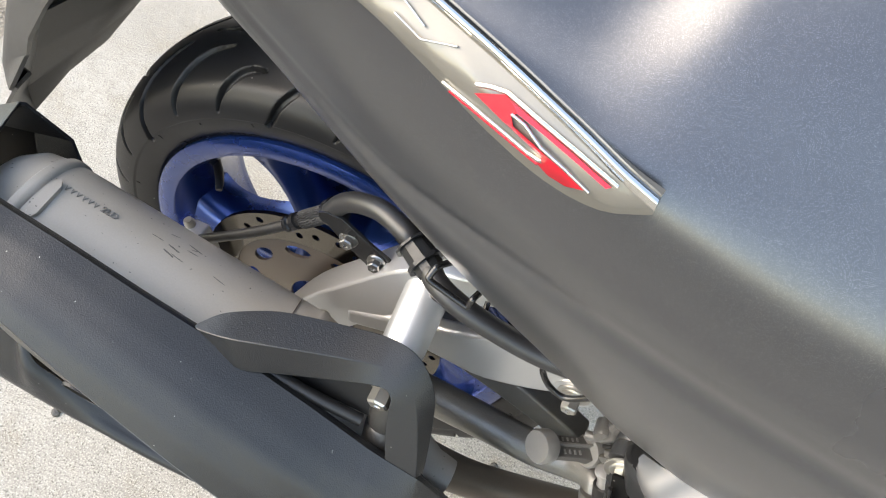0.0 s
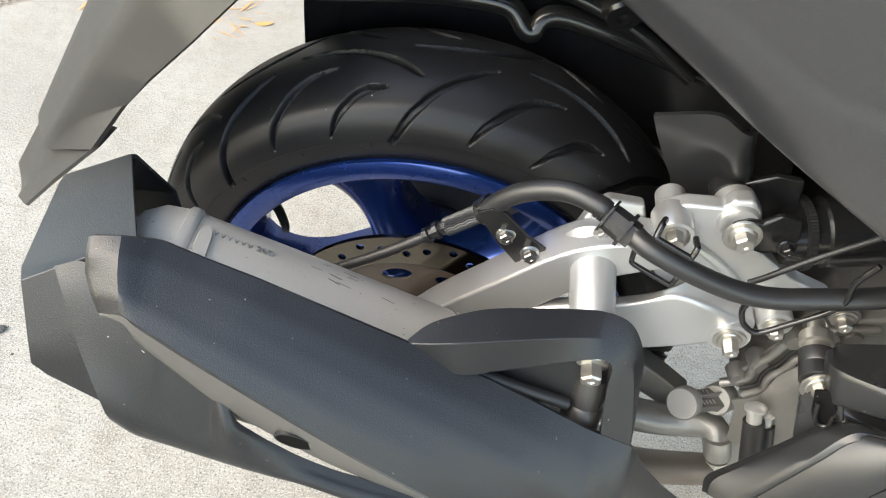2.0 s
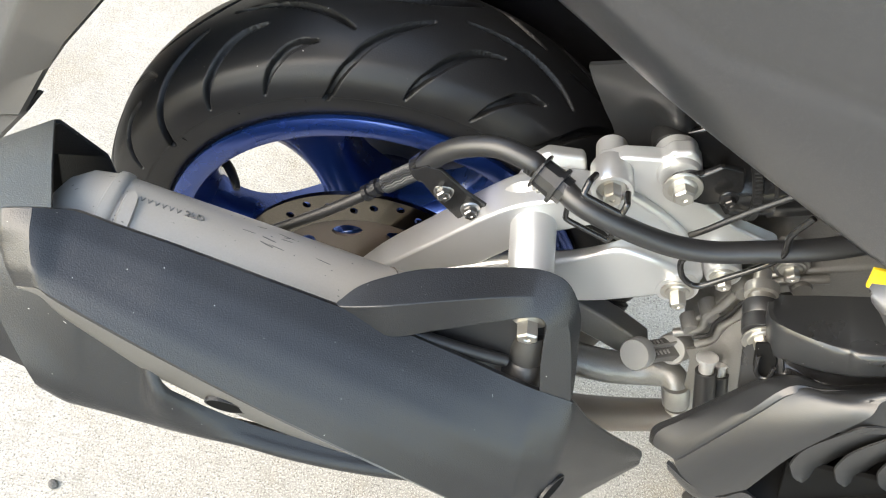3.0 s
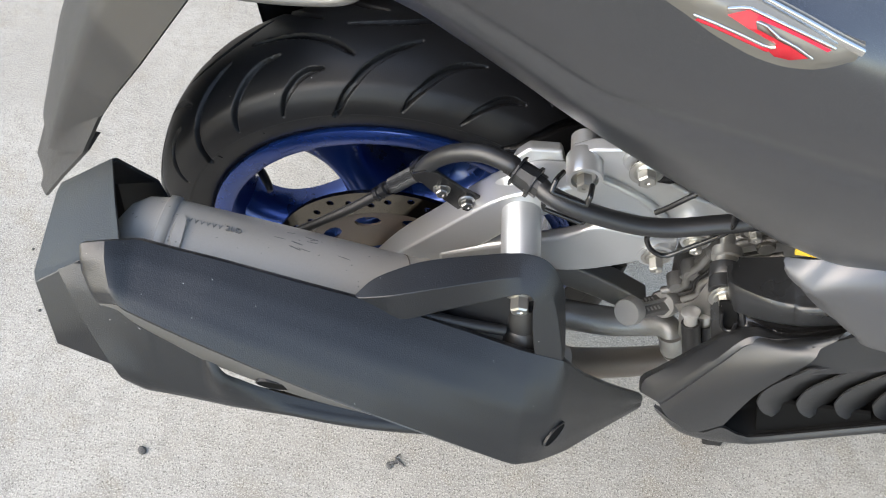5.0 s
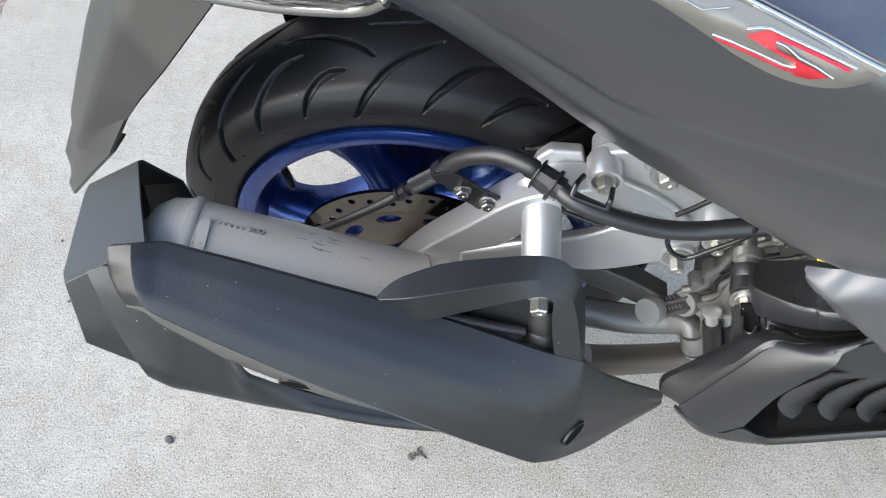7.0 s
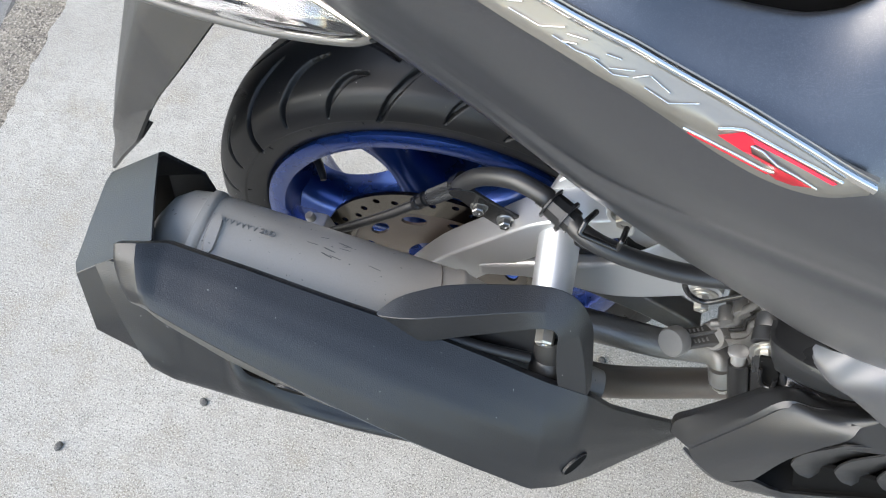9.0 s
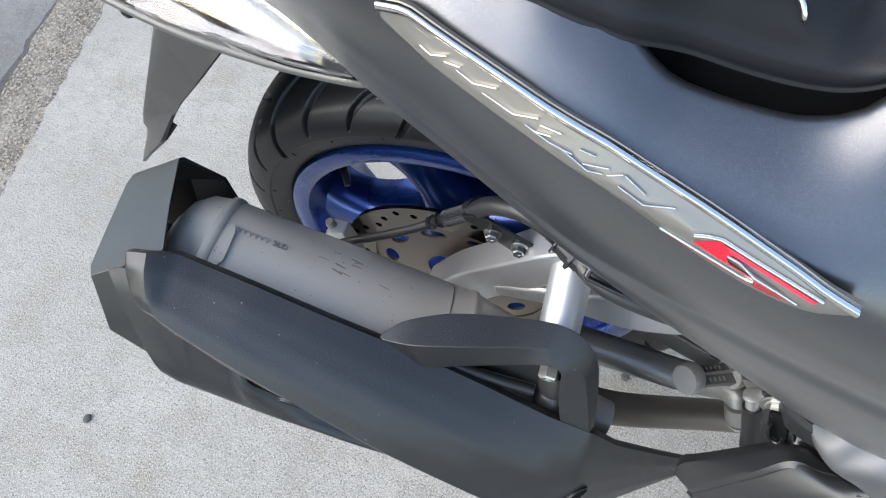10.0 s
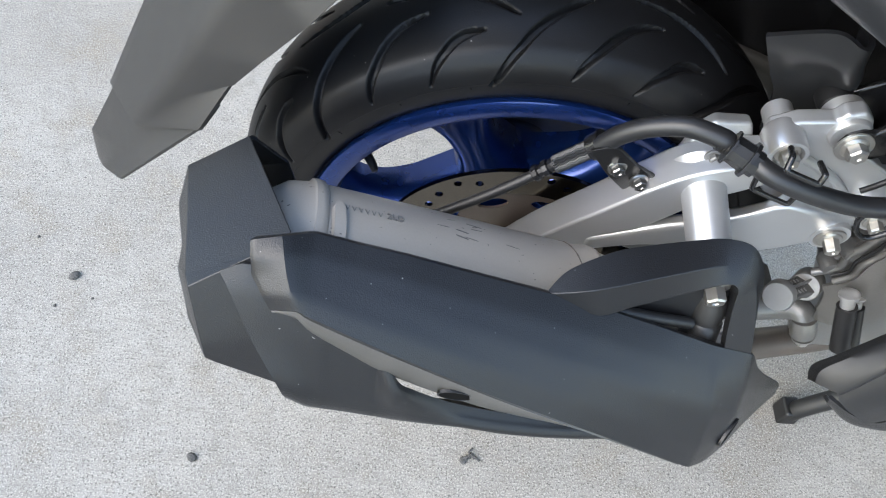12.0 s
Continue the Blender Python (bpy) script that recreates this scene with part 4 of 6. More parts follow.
part("connector", turned((0.107, -0.1315, 0.5765), (0.7, -0.4, -0.15), [(0, 0.008), (0.0, 0.0125), (0.0015, 0.0125), (0.0015, 0.0098), (0.014, 0.0104), (0.014, 0.013), (0.0165, 0.013), (0.0165, 0.0095), (0.022, 0.0095)], 10), M["plastic"], hose, sharp=25)
sa, ss, su = frame_of((0.025, 0.001, 0.0235))
part("knurled_sleeve", loft([[V(0.007, -0.102, 0.505) + sa * d + (ss * math.cos(math.pi * i / 24 + tw) + su * math.sin(math.pi * i / 24 + tw)) * (r * (0.9 if i % 2 else 1)) for i in range(48)] for d, r, tw in [(0, 0.005, 0)] + [(0.002 + 0.0042 * k, 0.0072, 0.13 * (k % 2)) for k in range(8)] + [(0.034, 0.006, 0)]]), M["rubber"], hose, "black knurled hose sleeve", sharp=20)
part("fitting", turned((-0.006, -0.1035, 0.4935), (0.68, 0.05, 0.68), [(0, 0.0048), (0.001, 0.0066), (0.005, 0.0066), (0.006, 0.005), (0.009, 0.005), (0.01, 0.0068), (0.014, 0.0068), (0.0145, 0.0052), (0.017, 0.0058), (0.021, 0.0058), (0.022, 0.0045)], 10), M["smooth_black"], hose, sharp=25)
part("hydraulic_pipe", tube([(-0.004, -0.1035, 0.495), (-0.03, -0.107, 0.474), (-0.06, -0.11, 0.452), (-0.09, -0.112, 0.43), (-0.12, -0.11, 0.40)], 0.0042, 14), M["flap"], hose, "grey sheathed hydraulic line")
part("clamp_band", turned((0.0305, -0.1005, 0.5265), (0.6, -0.1, 0.72), [(0, 0.0085), (0.0, 0.0098), (0.011, 0.0105), (0.011, 0.0088)], 28), M["smooth_black"], hose)
part("clamp_plate", slab([(0.026, -0.112, 0.536), (0.036, -0.115, 0.545), (0.046, -0.112, 0.541), (0.066, -0.109, 0.520), (0.092, -0.108, 0.503), (0.085, -0.106, 0.485), (0.073, -0.104, 0.477), (0.046, -0.108, 0.507)], (0.001, 0.003, 0.0)), M["smooth_black"], hose, "black bent steel clamp plate", bevel=0.0007)
bolt((0.0505, -0.1095, 0.519), (0.1, -1, 0.15), 0.0052, hose, mat=M["dark_zinc"], flange=1.4, height=0.007)
bolt((0.072, -0.108, 0.503), (0.1, -1, 0.15), 0.0052, hose, mat=M["dark_zinc"], flange=1.4, height=0.007)
def wire(pts, r, soft=0.25):
    """A bent steel wire: straight runs with tight bends."""
    p = [Vector(q) for q in pts]
    out = [p[0]]
    for a, b, c in zip(p, p[1:], p[2:]):
        out += [b.lerp(a, soft), b.lerp(a, soft * 0.25).lerp(b.lerp(c, soft * 0.25), 0.5), b.lerp(c, soft)]
    return tube(out + [p[-1]], r, 10, steps=10 * len(p))


part("wire_clip", wire([(0.139, -0.142, 0.592), (0.133, -0.156, 0.6), (0.1305, -0.1625, 0.594), (0.157, -0.1625, 0.583), (0.1585, -0.16, 0.59), (0.161, -0.146, 0.585)], 0.0021), M["smooth_black"], hose)
part("wire_clip", wire([(0.128, -0.135, 0.575), (0.1285, -0.145, 0.566), (0.13, -0.146, 0.5525), (0.162, -0.146, 0.5385), (0.164, -0.145, 0.5465), (0.163, -0.135, 0.555)], 0.0019), M["smooth_black"], hose)
part("wire_loop", tube([(0.212, -0.150, 0.5545), (0.211, -0.155, 0.548), (0.2107, -0.155, 0.5385), (0.218, -0.155, 0.525), (0.23, -0.155, 0.5195), (0.2445, -0.155, 0.5335), (0.2615, -0.156, 0.5545), (0.2655, -0.157, 0.5685), (0.261, -0.158, 0.586), (0.266, -0.158, 0.604)], 0.0021, 10), M["smooth_black"], hose)
part("thin_cable", tube([(0.218, -0.13, 0.54), (0.226, -0.13, 0.548), (0.239, -0.13, 0.564), (0.255, -0.13, 0.582), (0.285, -0.13, 0.612)], 0.0022, 10), M["dull_black"], hose)
bolt((0.1165, -0.106, 0.536), (0.1, -1, 0.1), 0.0045, hose, mat=M["cast"], flange=1.5, height=0.005)

# ---- engine
def block_mesh(rings):
    return loft([[Vector(p) for p in r] for r in rings])


def block(rings, name, mat, parent, label="", bevel=0.004):
    return part(name, block_mesh(rings), mat, parent, label, bevel=bevel)


CASE_OUTER = [(0.267, -0.108, 0.401), (0.277, -0.108, 0.43), (0.2795, -0.108, 0.443), (0.286, -0.108, 0.469), (0.297, -0.108, 0.482), (0.32, -0.108, 0.497), (0.42, -0.108, 0.54), (0.5, -0.108, 0.4), (0.42, -0.108, 0.25), (0.329, -0.108, 0.25), (0.3084, -0.108, 0.3), (0.2963, -0.108, 0.352), (0.2897, -0.108, 0.384)]
CASE_MIDDLE = [(0.275, -0.07, 0.395), (0.281, -0.07, 0.42), (0.2875, -0.07, 0.44), (0.29, -0.07, 0.465), (0.297, -0.07, 0.48), (0.31, -0.07, 0.51), (0.42, -0.07, 0.55), (0.5, -0.07, 0.4), (0.42, -0.07, 0.25), (0.34, -0.07, 0.25), (0.322, -0.07, 0.3), (0.31, -0.07, 0.352), (0.3, -0.07, 0.38)]
CASE_INNER = [(0.32, 0.06, 0.39), (0.32, 0.06, 0.42), (0.32, 0.06, 0.44), (0.32, 0.06, 0.465), (0.32, 0.06, 0.48), (0.32, 0.06, 0.51), (0.42, 0.06, 0.55), (0.5, 0.06, 0.4), (0.42, 0.06, 0.28), (0.39, 0.06, 0.28), (0.37, 0.06, 0.31), (0.35, 0.06, 0.352), (0.335, 0.06, 0.38)]
engine = block([CASE_OUTER, CASE_MIDDLE, CASE_INNER], "engine", M["cast"], scooter, "raw cast aluminium engine casing", bevel=0.004)
part("case_rim", tube([(0.262, -0.11, 0.397), (0.2725, -0.111, 0.405), (0.279, -0.112, 0.416), (0.2765, -0.112, 0.431), (0.2825, -0.112, 0.447), (0.287, -0.112, 0.468), (0.3, -0.112, 0.481), (0.3141, -0.112, 0.491), (0.34, -0.112, 0.5)], 0.0038, 12), M["cast"], engine)
part("gasket", tube([(0.276, -0.1155, 0.402), (0.2855, -0.1165, 0.413), (0.2835, -0.1165, 0.429), (0.289, -0.1165, 0.445), (0.2925, -0.1165, 0.463), (0.306, -0.1165, 0.474), (0.33, -0.1165, 0.488)], 0.0015, 8), M["dull_black"], engine)
part("case_rim", tube([(0.281, -0.117, 0.396), (0.2905, -0.119, 0.411), (0.2885, -0.119, 0.428), (0.294, -0.119, 0.441), (0.2975, -0.119, 0.459), (0.312, -0.119, 0.47), (0.34, -0.119, 0.485)], 0.0034, 12), M["cast"], engine)
part("case_wall", shell([[V(0.278, -0.114, 0.385), V(0.287, -0.116, 0.37), V(0.297, -0.118, 0.33)], [V(0.289, -0.122, 0.41), V(0.302, -0.128, 0.39), V(0.31, -0.128, 0.34)], [V(0.293, -0.121, 0.44), V(0.306, -0.131, 0.42), V(0.325, -0.13, 0.35)], [V(0.31, -0.12, 0.468), V(0.325, -0.131, 0.45), V(0.34, -0.13, 0.36)]], 0.003, 16, 12), M["cast"], engine, sharp=60)
for bx, by, bz in ((0.2725, -0.113, 0.4075), (0.2785, -0.114, 0.432), (0.2885, -0.116, 0.4705), (0.324, -0.118, 0.488)):
    part("bolt_boss", turned((bx, by + 0.014, bz), (0, -1, 0.1), [(0, 0.0085), (0.012, 0.008), (0.015, 0.0068)], 20), M["cast"], engine)
part("mount_lug", turned((0.267, -0.09, 0.484), (0, -1, 0.05), [(0, 0.0145), (0.02, 0.0135), (0.024, 0.0125)], 28), M["silver"], engine)
bolt((0.267, -0.113, 0.4835), (0, -1, -0.1), 0.0058, engine, height=0.0095, washer=0.0105)
part("mount_lug", turned((0.311, -0.09, 0.502), (0, -1, 0.05), [(0, 0.014), (0.018, 0.013), (0.02, 0.012)], 28), M["cast"], engine)
bolt((0.311, -0.109, 0.5015), (0, -1, -0.1), 0.0056, engine, height=0.009, washer=0.0105)
part("lower_arm", tube([(0.09, -0.1, 0.325), (0.14, -0.1, 0.320), (0.185, -0.1, 0.316), (0.23, -0.1, 0.311), (0.262, -0.1, 0.315), (0.28, -0.104, 0.324), (0.289, -0.112, 0.325), (0.293, -0.122, 0.316)], [0.0165, 0.0165, 0.016, 0.0155, 0.0145, 0.0138, 0.0132, 0.0125], 24), M["cast"], engine, "cast lower mounting arm")
beam([sec((0.1, -0.07, 0.39), 0.012, 0.02), sec((0.15, -0.07, 0.372), 0.012, 0.019), sec((0.21, -0.07, 0.345), 0.012, 0.0185), sec((0.268, -0.07, 0.308), 0.012, 0.016)], "upper_strut", M["cast"], engine)
part("arm_boss", turned((0.289, -0.119, 0.328), (0.3, -0.35, -0.88), [(0, 0.0115), (0.006, 0.0125), (0.02, 0.0122), (0.0215, 0.0112)], 28), M["cast"], engine)
bolt((0.2965, -0.1278, 0.306), (0.3, -0.35, -0.88), 0.0058, engine, height=0.009, flange=1.7)
# oil filler plug: a waisted grip between two round ends
pl, pr = V(0.2305, -0.133, 0.389), V(0.2695, -0.110, 0.372)
pd, face = (pr - pl).normalized(), V(-0.62, -0.62, 0.48).normalized()
plug = part("oil_filler_plug", turned(pl - face * 0.013, face, [(0, 0.0118), (0.002, 0.0135), (0.012, 0.0138), (0.0145, 0.0125)], 32), M["plug"], engine, "grey oil filler plug", sharp=30)
part("plug_end", turned(pr - face * 0.02, face, [(0, 0.0118), (0.002, 0.0138), (0.02, 0.0138), (0.0225, 0.0125)], 32), M["plug"], engine, sharp=30)
_, gs, gu = frame_of(pd)
# grip darker than its ends: shade on its sides put into the colour
part("grip", loft([[pl.lerp(pr, f) - face * 0.006 + gs * a * w + gu * b * w for a, b in ((-1, -0.5), (1, -0.5), (1, 0.4), (0.2, 0.55), (-0.2, 0.55), (-1, 0.4))] for f, w in ((0.05, 0.0112), (0.3, 0.0092), (0.7, 0.0092), (0.95, 0.0112))]), M["scuff_and_shade"], plug, bevel=0.001)
part("fin", loft([[pl.lerp(pr, f) - face * 0.006 + gs * a * 0.0013 + gu * b for a, b in ((-1, 0.003), (1, 0.003), (0.7, h), (-0.7, h))] for f, h in ((0.08, 0.0115), (0.3, 0.0092), (0.7, 0.0092), (0.92, 0.0115))]), M["plug"], plug, bevel=0.0005)
for f in (0.34, 0.44, 0.54, 0.64):
    for side, tall in ((1, 0.0018), (-1, 0.0015)):
        c = pl.lerp(pr, f) - face * 0.006 + gu * 0.0046 + gs * 0.0052 * side
        part("raised_bar", slab([c - pd * 0.0008 - gs * tall, c + pd * 0.0008 - gs * tall, c + pd * 0.0008 + gs * tall, c - pd * 0.0008 + gs * tall], gu * 0.0008), M["plug"], plug)
# coolant joints and hoses
part("coolant_joint", turned((0.2830, -0.1360, 0.4112), V(0.2903, -0.1480, 0.3832) - V(0.2830, -0.1360, 0.4112), [(0, 0.0055), (0.002, 0.0088), (0.0045, 0.0088), (0.0055, 0.0062), (0.05, 0.0062)], 28), M["silver"], engine, "plated coolant pipe")
part("coolant_hose", tube([(0.2866, -0.1420, 0.3974), (0.2944, -0.1530, 0.3707), (0.2988, -0.1620, 0.3538)], 0.0086, 20), M["rubber"], engine, "black rubber coolant hose")
part("coolant_joint", turned((0.3006, -0.1280, 0.3951), V(0.3074, -0.1400, 0.3713) - V(0.3006, -0.1280, 0.3951), [(0, 0.005), (0.002, 0.008), (0.004, 0.008), (0.005, 0.0056), (0.05, 0.0056)], 24), M["silver"], engine, "plated coolant pipe")
part("coolant_hose", tube([(0.3040, -0.1340, 0.3832), (0.3120, -0.1470, 0.3565), (0.3160, -0.1550, 0.3429)], 0.008, 20), M["rubber"], engine, "black rubber coolant hose")
# rubber buffer and bracket
top_c, low_c = V(0.2845, -0.14, 0.502), V(0.281, -0.171, 0.4975)
bd = (low_c - top_c).normalized()
part("buffer_stud", turned(top_c - bd * 0.02, bd, [(0, 0.006), (0.012, 0.006), (0.012, 0.0118), (0.02, 0.0118), (0.021, 0.0095), (0.026, 0.0095)], 28), M["zinc"], engine, "plated stud with a collar")
part("buffer", turned(top_c + bd * 0.006, bd, [(0, 0.0105), (0.001, 0.0125), (0.011, 0.0125), (0.012, 0.0118), (0.013, 0.0125), (0.023, 0.0125), (0.0245, 0.0105)], 32), M["rubber"], engine, "black rubber buffer")
bolt(low_c + bd * 0.0015, (0.05, -0.85, 0.1), 0.0058, engine, height=0.010, washer=0.0125)
stay = slab([(0.2698, -0.172, 0.4962), (0.2836, -0.19, 0.4484), (0.2938, -0.196, 0.4802), (0.2967, -0.196, 0.4924), (0.2908, -0.191, 0.5046), (0.2854, -0.181, 0.5012), (0.2816, -0.172, 0.5074), (0.2739, -0.168, 0.5033)], (0.004, 0.01, -0.003))
part("cover_stay", stay, M["airbox"], engine, "black moulded stay with a slot", bevel=0.002)
# black plate for the slot, its inner shade painted on
part("stay_slot", slab([(0.2743, -0.1815, 0.5024), (0.2783, -0.1885, 0.4869), (0.2829, -0.1905, 0.4804), (0.2886, -0.193, 0.4808), (0.2919, -0.1935, 0.4873), (0.2895, -0.191, 0.4988), (0.2842, -0.186, 0.5056), (0.2813, -0.1835, 0.5075)], (0.001, 0.003, -0.001)), M["recess_shade"], engine, bevel=0.001)
part("slot_clip", tube([(0.2765, -0.189, 0.5), (0.2795, -0.1925, 0.488), (0.2835, -0.1945, 0.4835), (0.2885, -0.196, 0.486), (0.288, -0.194, 0.496)], 0.0018, 10), M["smooth_black"], engine)
# left-hand transmission case seen through the spokes
trans = block([[(-0.07, 0.075, 0.36), (-0.05, 0.075, 0.29), (0.02, 0.075, 0.27), (0.35, 0.075, 0.25), (0.4, 0.075, 0.4), (0.15, 0.075, 0.49), (0.0, 0.075, 0.475)],
               [(-0.07, 0.15, 0.36), (-0.05, 0.15, 0.29), (0.02, 0.15, 0.27), (0.35, 0.15, 0.25), (0.4, 0.15, 0.4), (0.15, 0.15, 0.49), (0.0, 0.15, 0.475)]], "transmission_case", M["cast"], scooter, "grey cast transmission case behind the wheel", bevel=0.012)
part("case_rib", tube([(-0.06, 0.072, 0.385), (-0.02, 0.07, 0.43), (0.03, 0.07, 0.452), (0.1, 0.07, 0.462), (0.16, 0.072, 0.455)], 0.009), M["cast"], trans)
part("case_rib", turned((0.0, 0.08, 0.462), (0, -1, 0), [(0, 0.016), (0.012, 0.013), (0.014, 0.01)], 24), M["cast"], trans)

# ---- black inner wheel arch and under-seat tray
liner = part("inner_fender", shell([[V(-0.115, 0.02, 0.70), V(-0.11, 0.06, 0.70), V(-0.11, 0.1, 0.66)], [V(0.0, 0.02, 0.72), V(0.0, 0.06, 0.72), V(0.0, 0.1, 0.68)], [V(0.1, 0.0, 0.71), V(0.1, 0.05, 0.70), V(0.1, 0.1, 0.66)],
                                    [V(0.19, -0.03, 0.66), V(0.2, 0.03, 0.66), V(0.2, 0.1, 0.62)], [V(0.25, -0.03, 0.58), V(0.26, 0.03, 0.56), V(0.26, 0.1, 0.54)], [V(0.275, -0.02, 0.47), V(0.28, 0.03, 0.46), V(0.28, 0.1, 0.44)]], 0.004, 30, 12), M["smooth_black"], scooter, "glossy black plastic inner fender over the tyre")
part("tail_underside", shell([[V(0.06, -0.172, 0.775), V(0.06, 0.05, 0.772), V(0.06, 0.23, 0.78)], [V(0.1, -0.19, 0.765), V(0.1, 0.05, 0.76), V(0.1, 0.24, 0.77)], [V(0.25, -0.22, 0.71), V(0.25, 0.05, 0.71), V(0.25, 0.26, 0.71)], [V(0.5, -0.24, 0.68), V(0.5, 0.05, 0.68), V(0.5, 0.26, 0.68)]], 0.004, 20, 12), M["dull_black"], liner)
part("tray_wall", shell([[V(-0.15, 0.075, 0.72), V(-0.147, 0.08, 0.6), V(-0.143, 0.085, 0.5), V(-0.13, 0.09, 0.44)], [V(0.0, 0.08, 0.72), V(0.0, 0.09, 0.6), V(0.0, 0.092, 0.5), V(0.0, 0.092, 0.44)], [V(0.12, 0.08, 0.72), V(0.12, 0.09, 0.6), V(0.12, 0.092, 0.5), V(0.12, 0.092, 0.44)], [V(0.3, 0.08, 0.72), V(0.3, 0.09, 0.6), V(0.3, 0.092, 0.5), V(0.3, 0.092, 0.40)]], 0.005, 24, 14), M["smooth_black"], liner, "glossy black moulded tray wall")
for x, z in ((-0.085, 0.655), (0.105, 0.628)):
    part("tray_boss", turned((x, 0.088, z), (0.1, -0.72, -0.2), [(0, 0.019), (0.02, 0.017), (0.04, 0.0155), (0.043, 0.013), (0.043, 0.006), (0.038, 0.005)], 28), M["smooth_black"], liner, sharp=30)
part("tray_ledge", tube([(-0.14, 0.07, 0.628), (-0.08, 0.068, 0.632), (0.0, 0.068, 0.628), (0.07, 0.066, 0.617), (0.13, 0.06, 0.60), (0.18, 0.05, 0.575)], 0.006, 12), M["smooth_black"], liner)
part("tray_rib", tube([(-0.13, 0.068, 0.575), (-0.05, 0.07, 0.59), (0.02, 0.07, 0.595), (0.045, 0.062, 0.58), (0.07, 0.07, 0.595), (0.2, 0.07, 0.57)], 0.009, 14), M["smooth_black"], liner)
part("tray_back", shell([[V(0.3, -0.1, 0.68), V(0.3, 0.0, 0.68), V(0.29, 0.09, 0.68)], [V(0.315, -0.04, 0.60), V(0.3, 0.0, 0.58), V(0.28, 0.09, 0.56)], [V(0.3, -0.03, 0.46), V(0.262, 0.0, 0.42), V(0.262, 0.09, 0.4)]], 0.004, 12, 10), M["dull_black"], liner)
part("tray_side", shell([[V(0.13, -0.06, 0.612), V(0.137, -0.06, 0.60), V(0.152, -0.055, 0.575), V(0.166, -0.05, 0.55), V(0.18, -0.04, 0.50)], [V(0.165, -0.075, 0.632), V(0.168, -0.075, 0.612), V(0.175, -0.072, 0.60), V(0.19, -0.06, 0.57), V(0.2, -0.045, 0.51)], [V(0.187, -0.08, 0.625), V(0.192, -0.078, 0.606), V(0.2, -0.074, 0.59), V(0.21, -0.062, 0.565), V(0.215, -0.05, 0.51)], [V(0.2, -0.04, 0.62), V(0.205, -0.04, 0.6), V(0.21, -0.04, 0.585), V(0.22, -0.03, 0.56), V(0.22, -0.03, 0.51)]], 0.004, 18, 18), M["tray"], liner, "dark grey moulded tray side")

# ---- side panel
def along(table, x):
    xs = [r[0] for r in table]
    if x <= xs[0]:
        return V(*table[0])
    for a, b in zip(table, table[1:]):
        if x <= b[0]:
            return V(*a).lerp(V(*b), (x - a[0]) / (b[0] - a[0]))
    return V(*table[-1])


EDGE = [(-0.15, -0.112, 0.80), (-0.06, -0.142, 0.769), (-0.033, -0.15, 0.762), (0.0, -0.165, 0.757), (0.016, -0.178, 0.762), (0.043, -0.1905, 0.759), (0.07, -0.196, 0.745), (0.097, -0.2045, 0.733), (0.124, -0.212, 0.719), (0.153, -0.2195, 0.706), (0.183, -0.226, 0.693), (0.215, -0.2315, 0.679), (0.247, -0.2385, 0.666), (0.28, -0.243, 0.656), (0.33, -0.247, 0.650), (0.5, -0.25, 0.65)]
EMB = [(-0.15, -0.135, 0.875), (-0.06, -0.168, 0.868), (0.0, -0.19, 0.858), (0.046, -0.207, 0.848), (0.07, -0.2185, 0.842), (0.118, -0.235, 0.831), (0.165, -0.244, 0.8195), (0.21, -0.2525, 0.8085), (0.26, -0.256, 0.797), (0.34, -0.26, 0.785), (0.5, -0.262, 0.77)]
UP = [(-0.15, -0.1, 0.90), (0.0, -0.15, 0.895), (0.06, -0.175, 0.885), (0.1, -0.192, 0.873), (0.131, -0.2045, 0.856), (0.145, -0.2085, 0.846), (0.162, -0.2105, 0.8425), (0.18, -0.211, 0.841), (0.197, -0.2105, 0.842), (0.209, -0.207, 0.851), (0.216, -0.2, 0.861), (0.26, -0.19, 0.88), (0.5, -0.19, 0.9)]


CREASE = [(-0.15, 0.07), (0.0, 0.082), (0.07, 0.086), (0.11, 0.082), (0.15, 0.073), (0.2, 0.062), (0.255, 0.056), (0.34, 0.055), (0.5, 0.055)]


def line_at(table, x):
    if x <= table[0][0]:
        return table[0][1]
    for a, b in zip(table, table[1:]):
        if x <= b[0]:
            return a[1] + (b[1] - a[1]) * (x - a[0]) / (b[0] - a[0])
    return table[-1][1]


def panel_rows():
    rows = []
    for i in range(45):
        x = -0.15 + 0.65 * i / 44
        e, m, u = along(EDGE, x), along(EMB, x), along(UP, x)
        c = max(0.34, 1 - line_at(CREASE, x) / (m - e).length)
        k = min(1.0, max(0.0, (x - 0.03) / 0.12))
        rows.append([e + V(0, 0.006, -0.001), e, e.lerp(m, c * 0.45) + V(0, -0.0062 - 0.0004 * k, 0), e.lerp(m, c - 0.09) + V(0, -0.007 - 0.0007 * k, 0), e.lerp(m, c) + V(0, -0.007 + 0.0010 * k, 0), e.lerp(m, c + 0.08) + V(0, -0.0068 + 0.0002 * k, 0), e.lerp(m, 0.5 + c * 0.5) + V(0, -0.006, 0), m,
                     m.lerp(u, 0.35) + V(0, -0.0017, 0.002), m.lerp(u, 0.65) + V(0, -0.001, 0.003), u, u + V(0, 0.006, -0.004)])
    return rows


PR = panel_rows()
panel = part("side_panel", shell(PR, 0.003, 110, 72, True, True), M["panel"], scooter, "dark grey satin painted tail side panel", sharp=60)


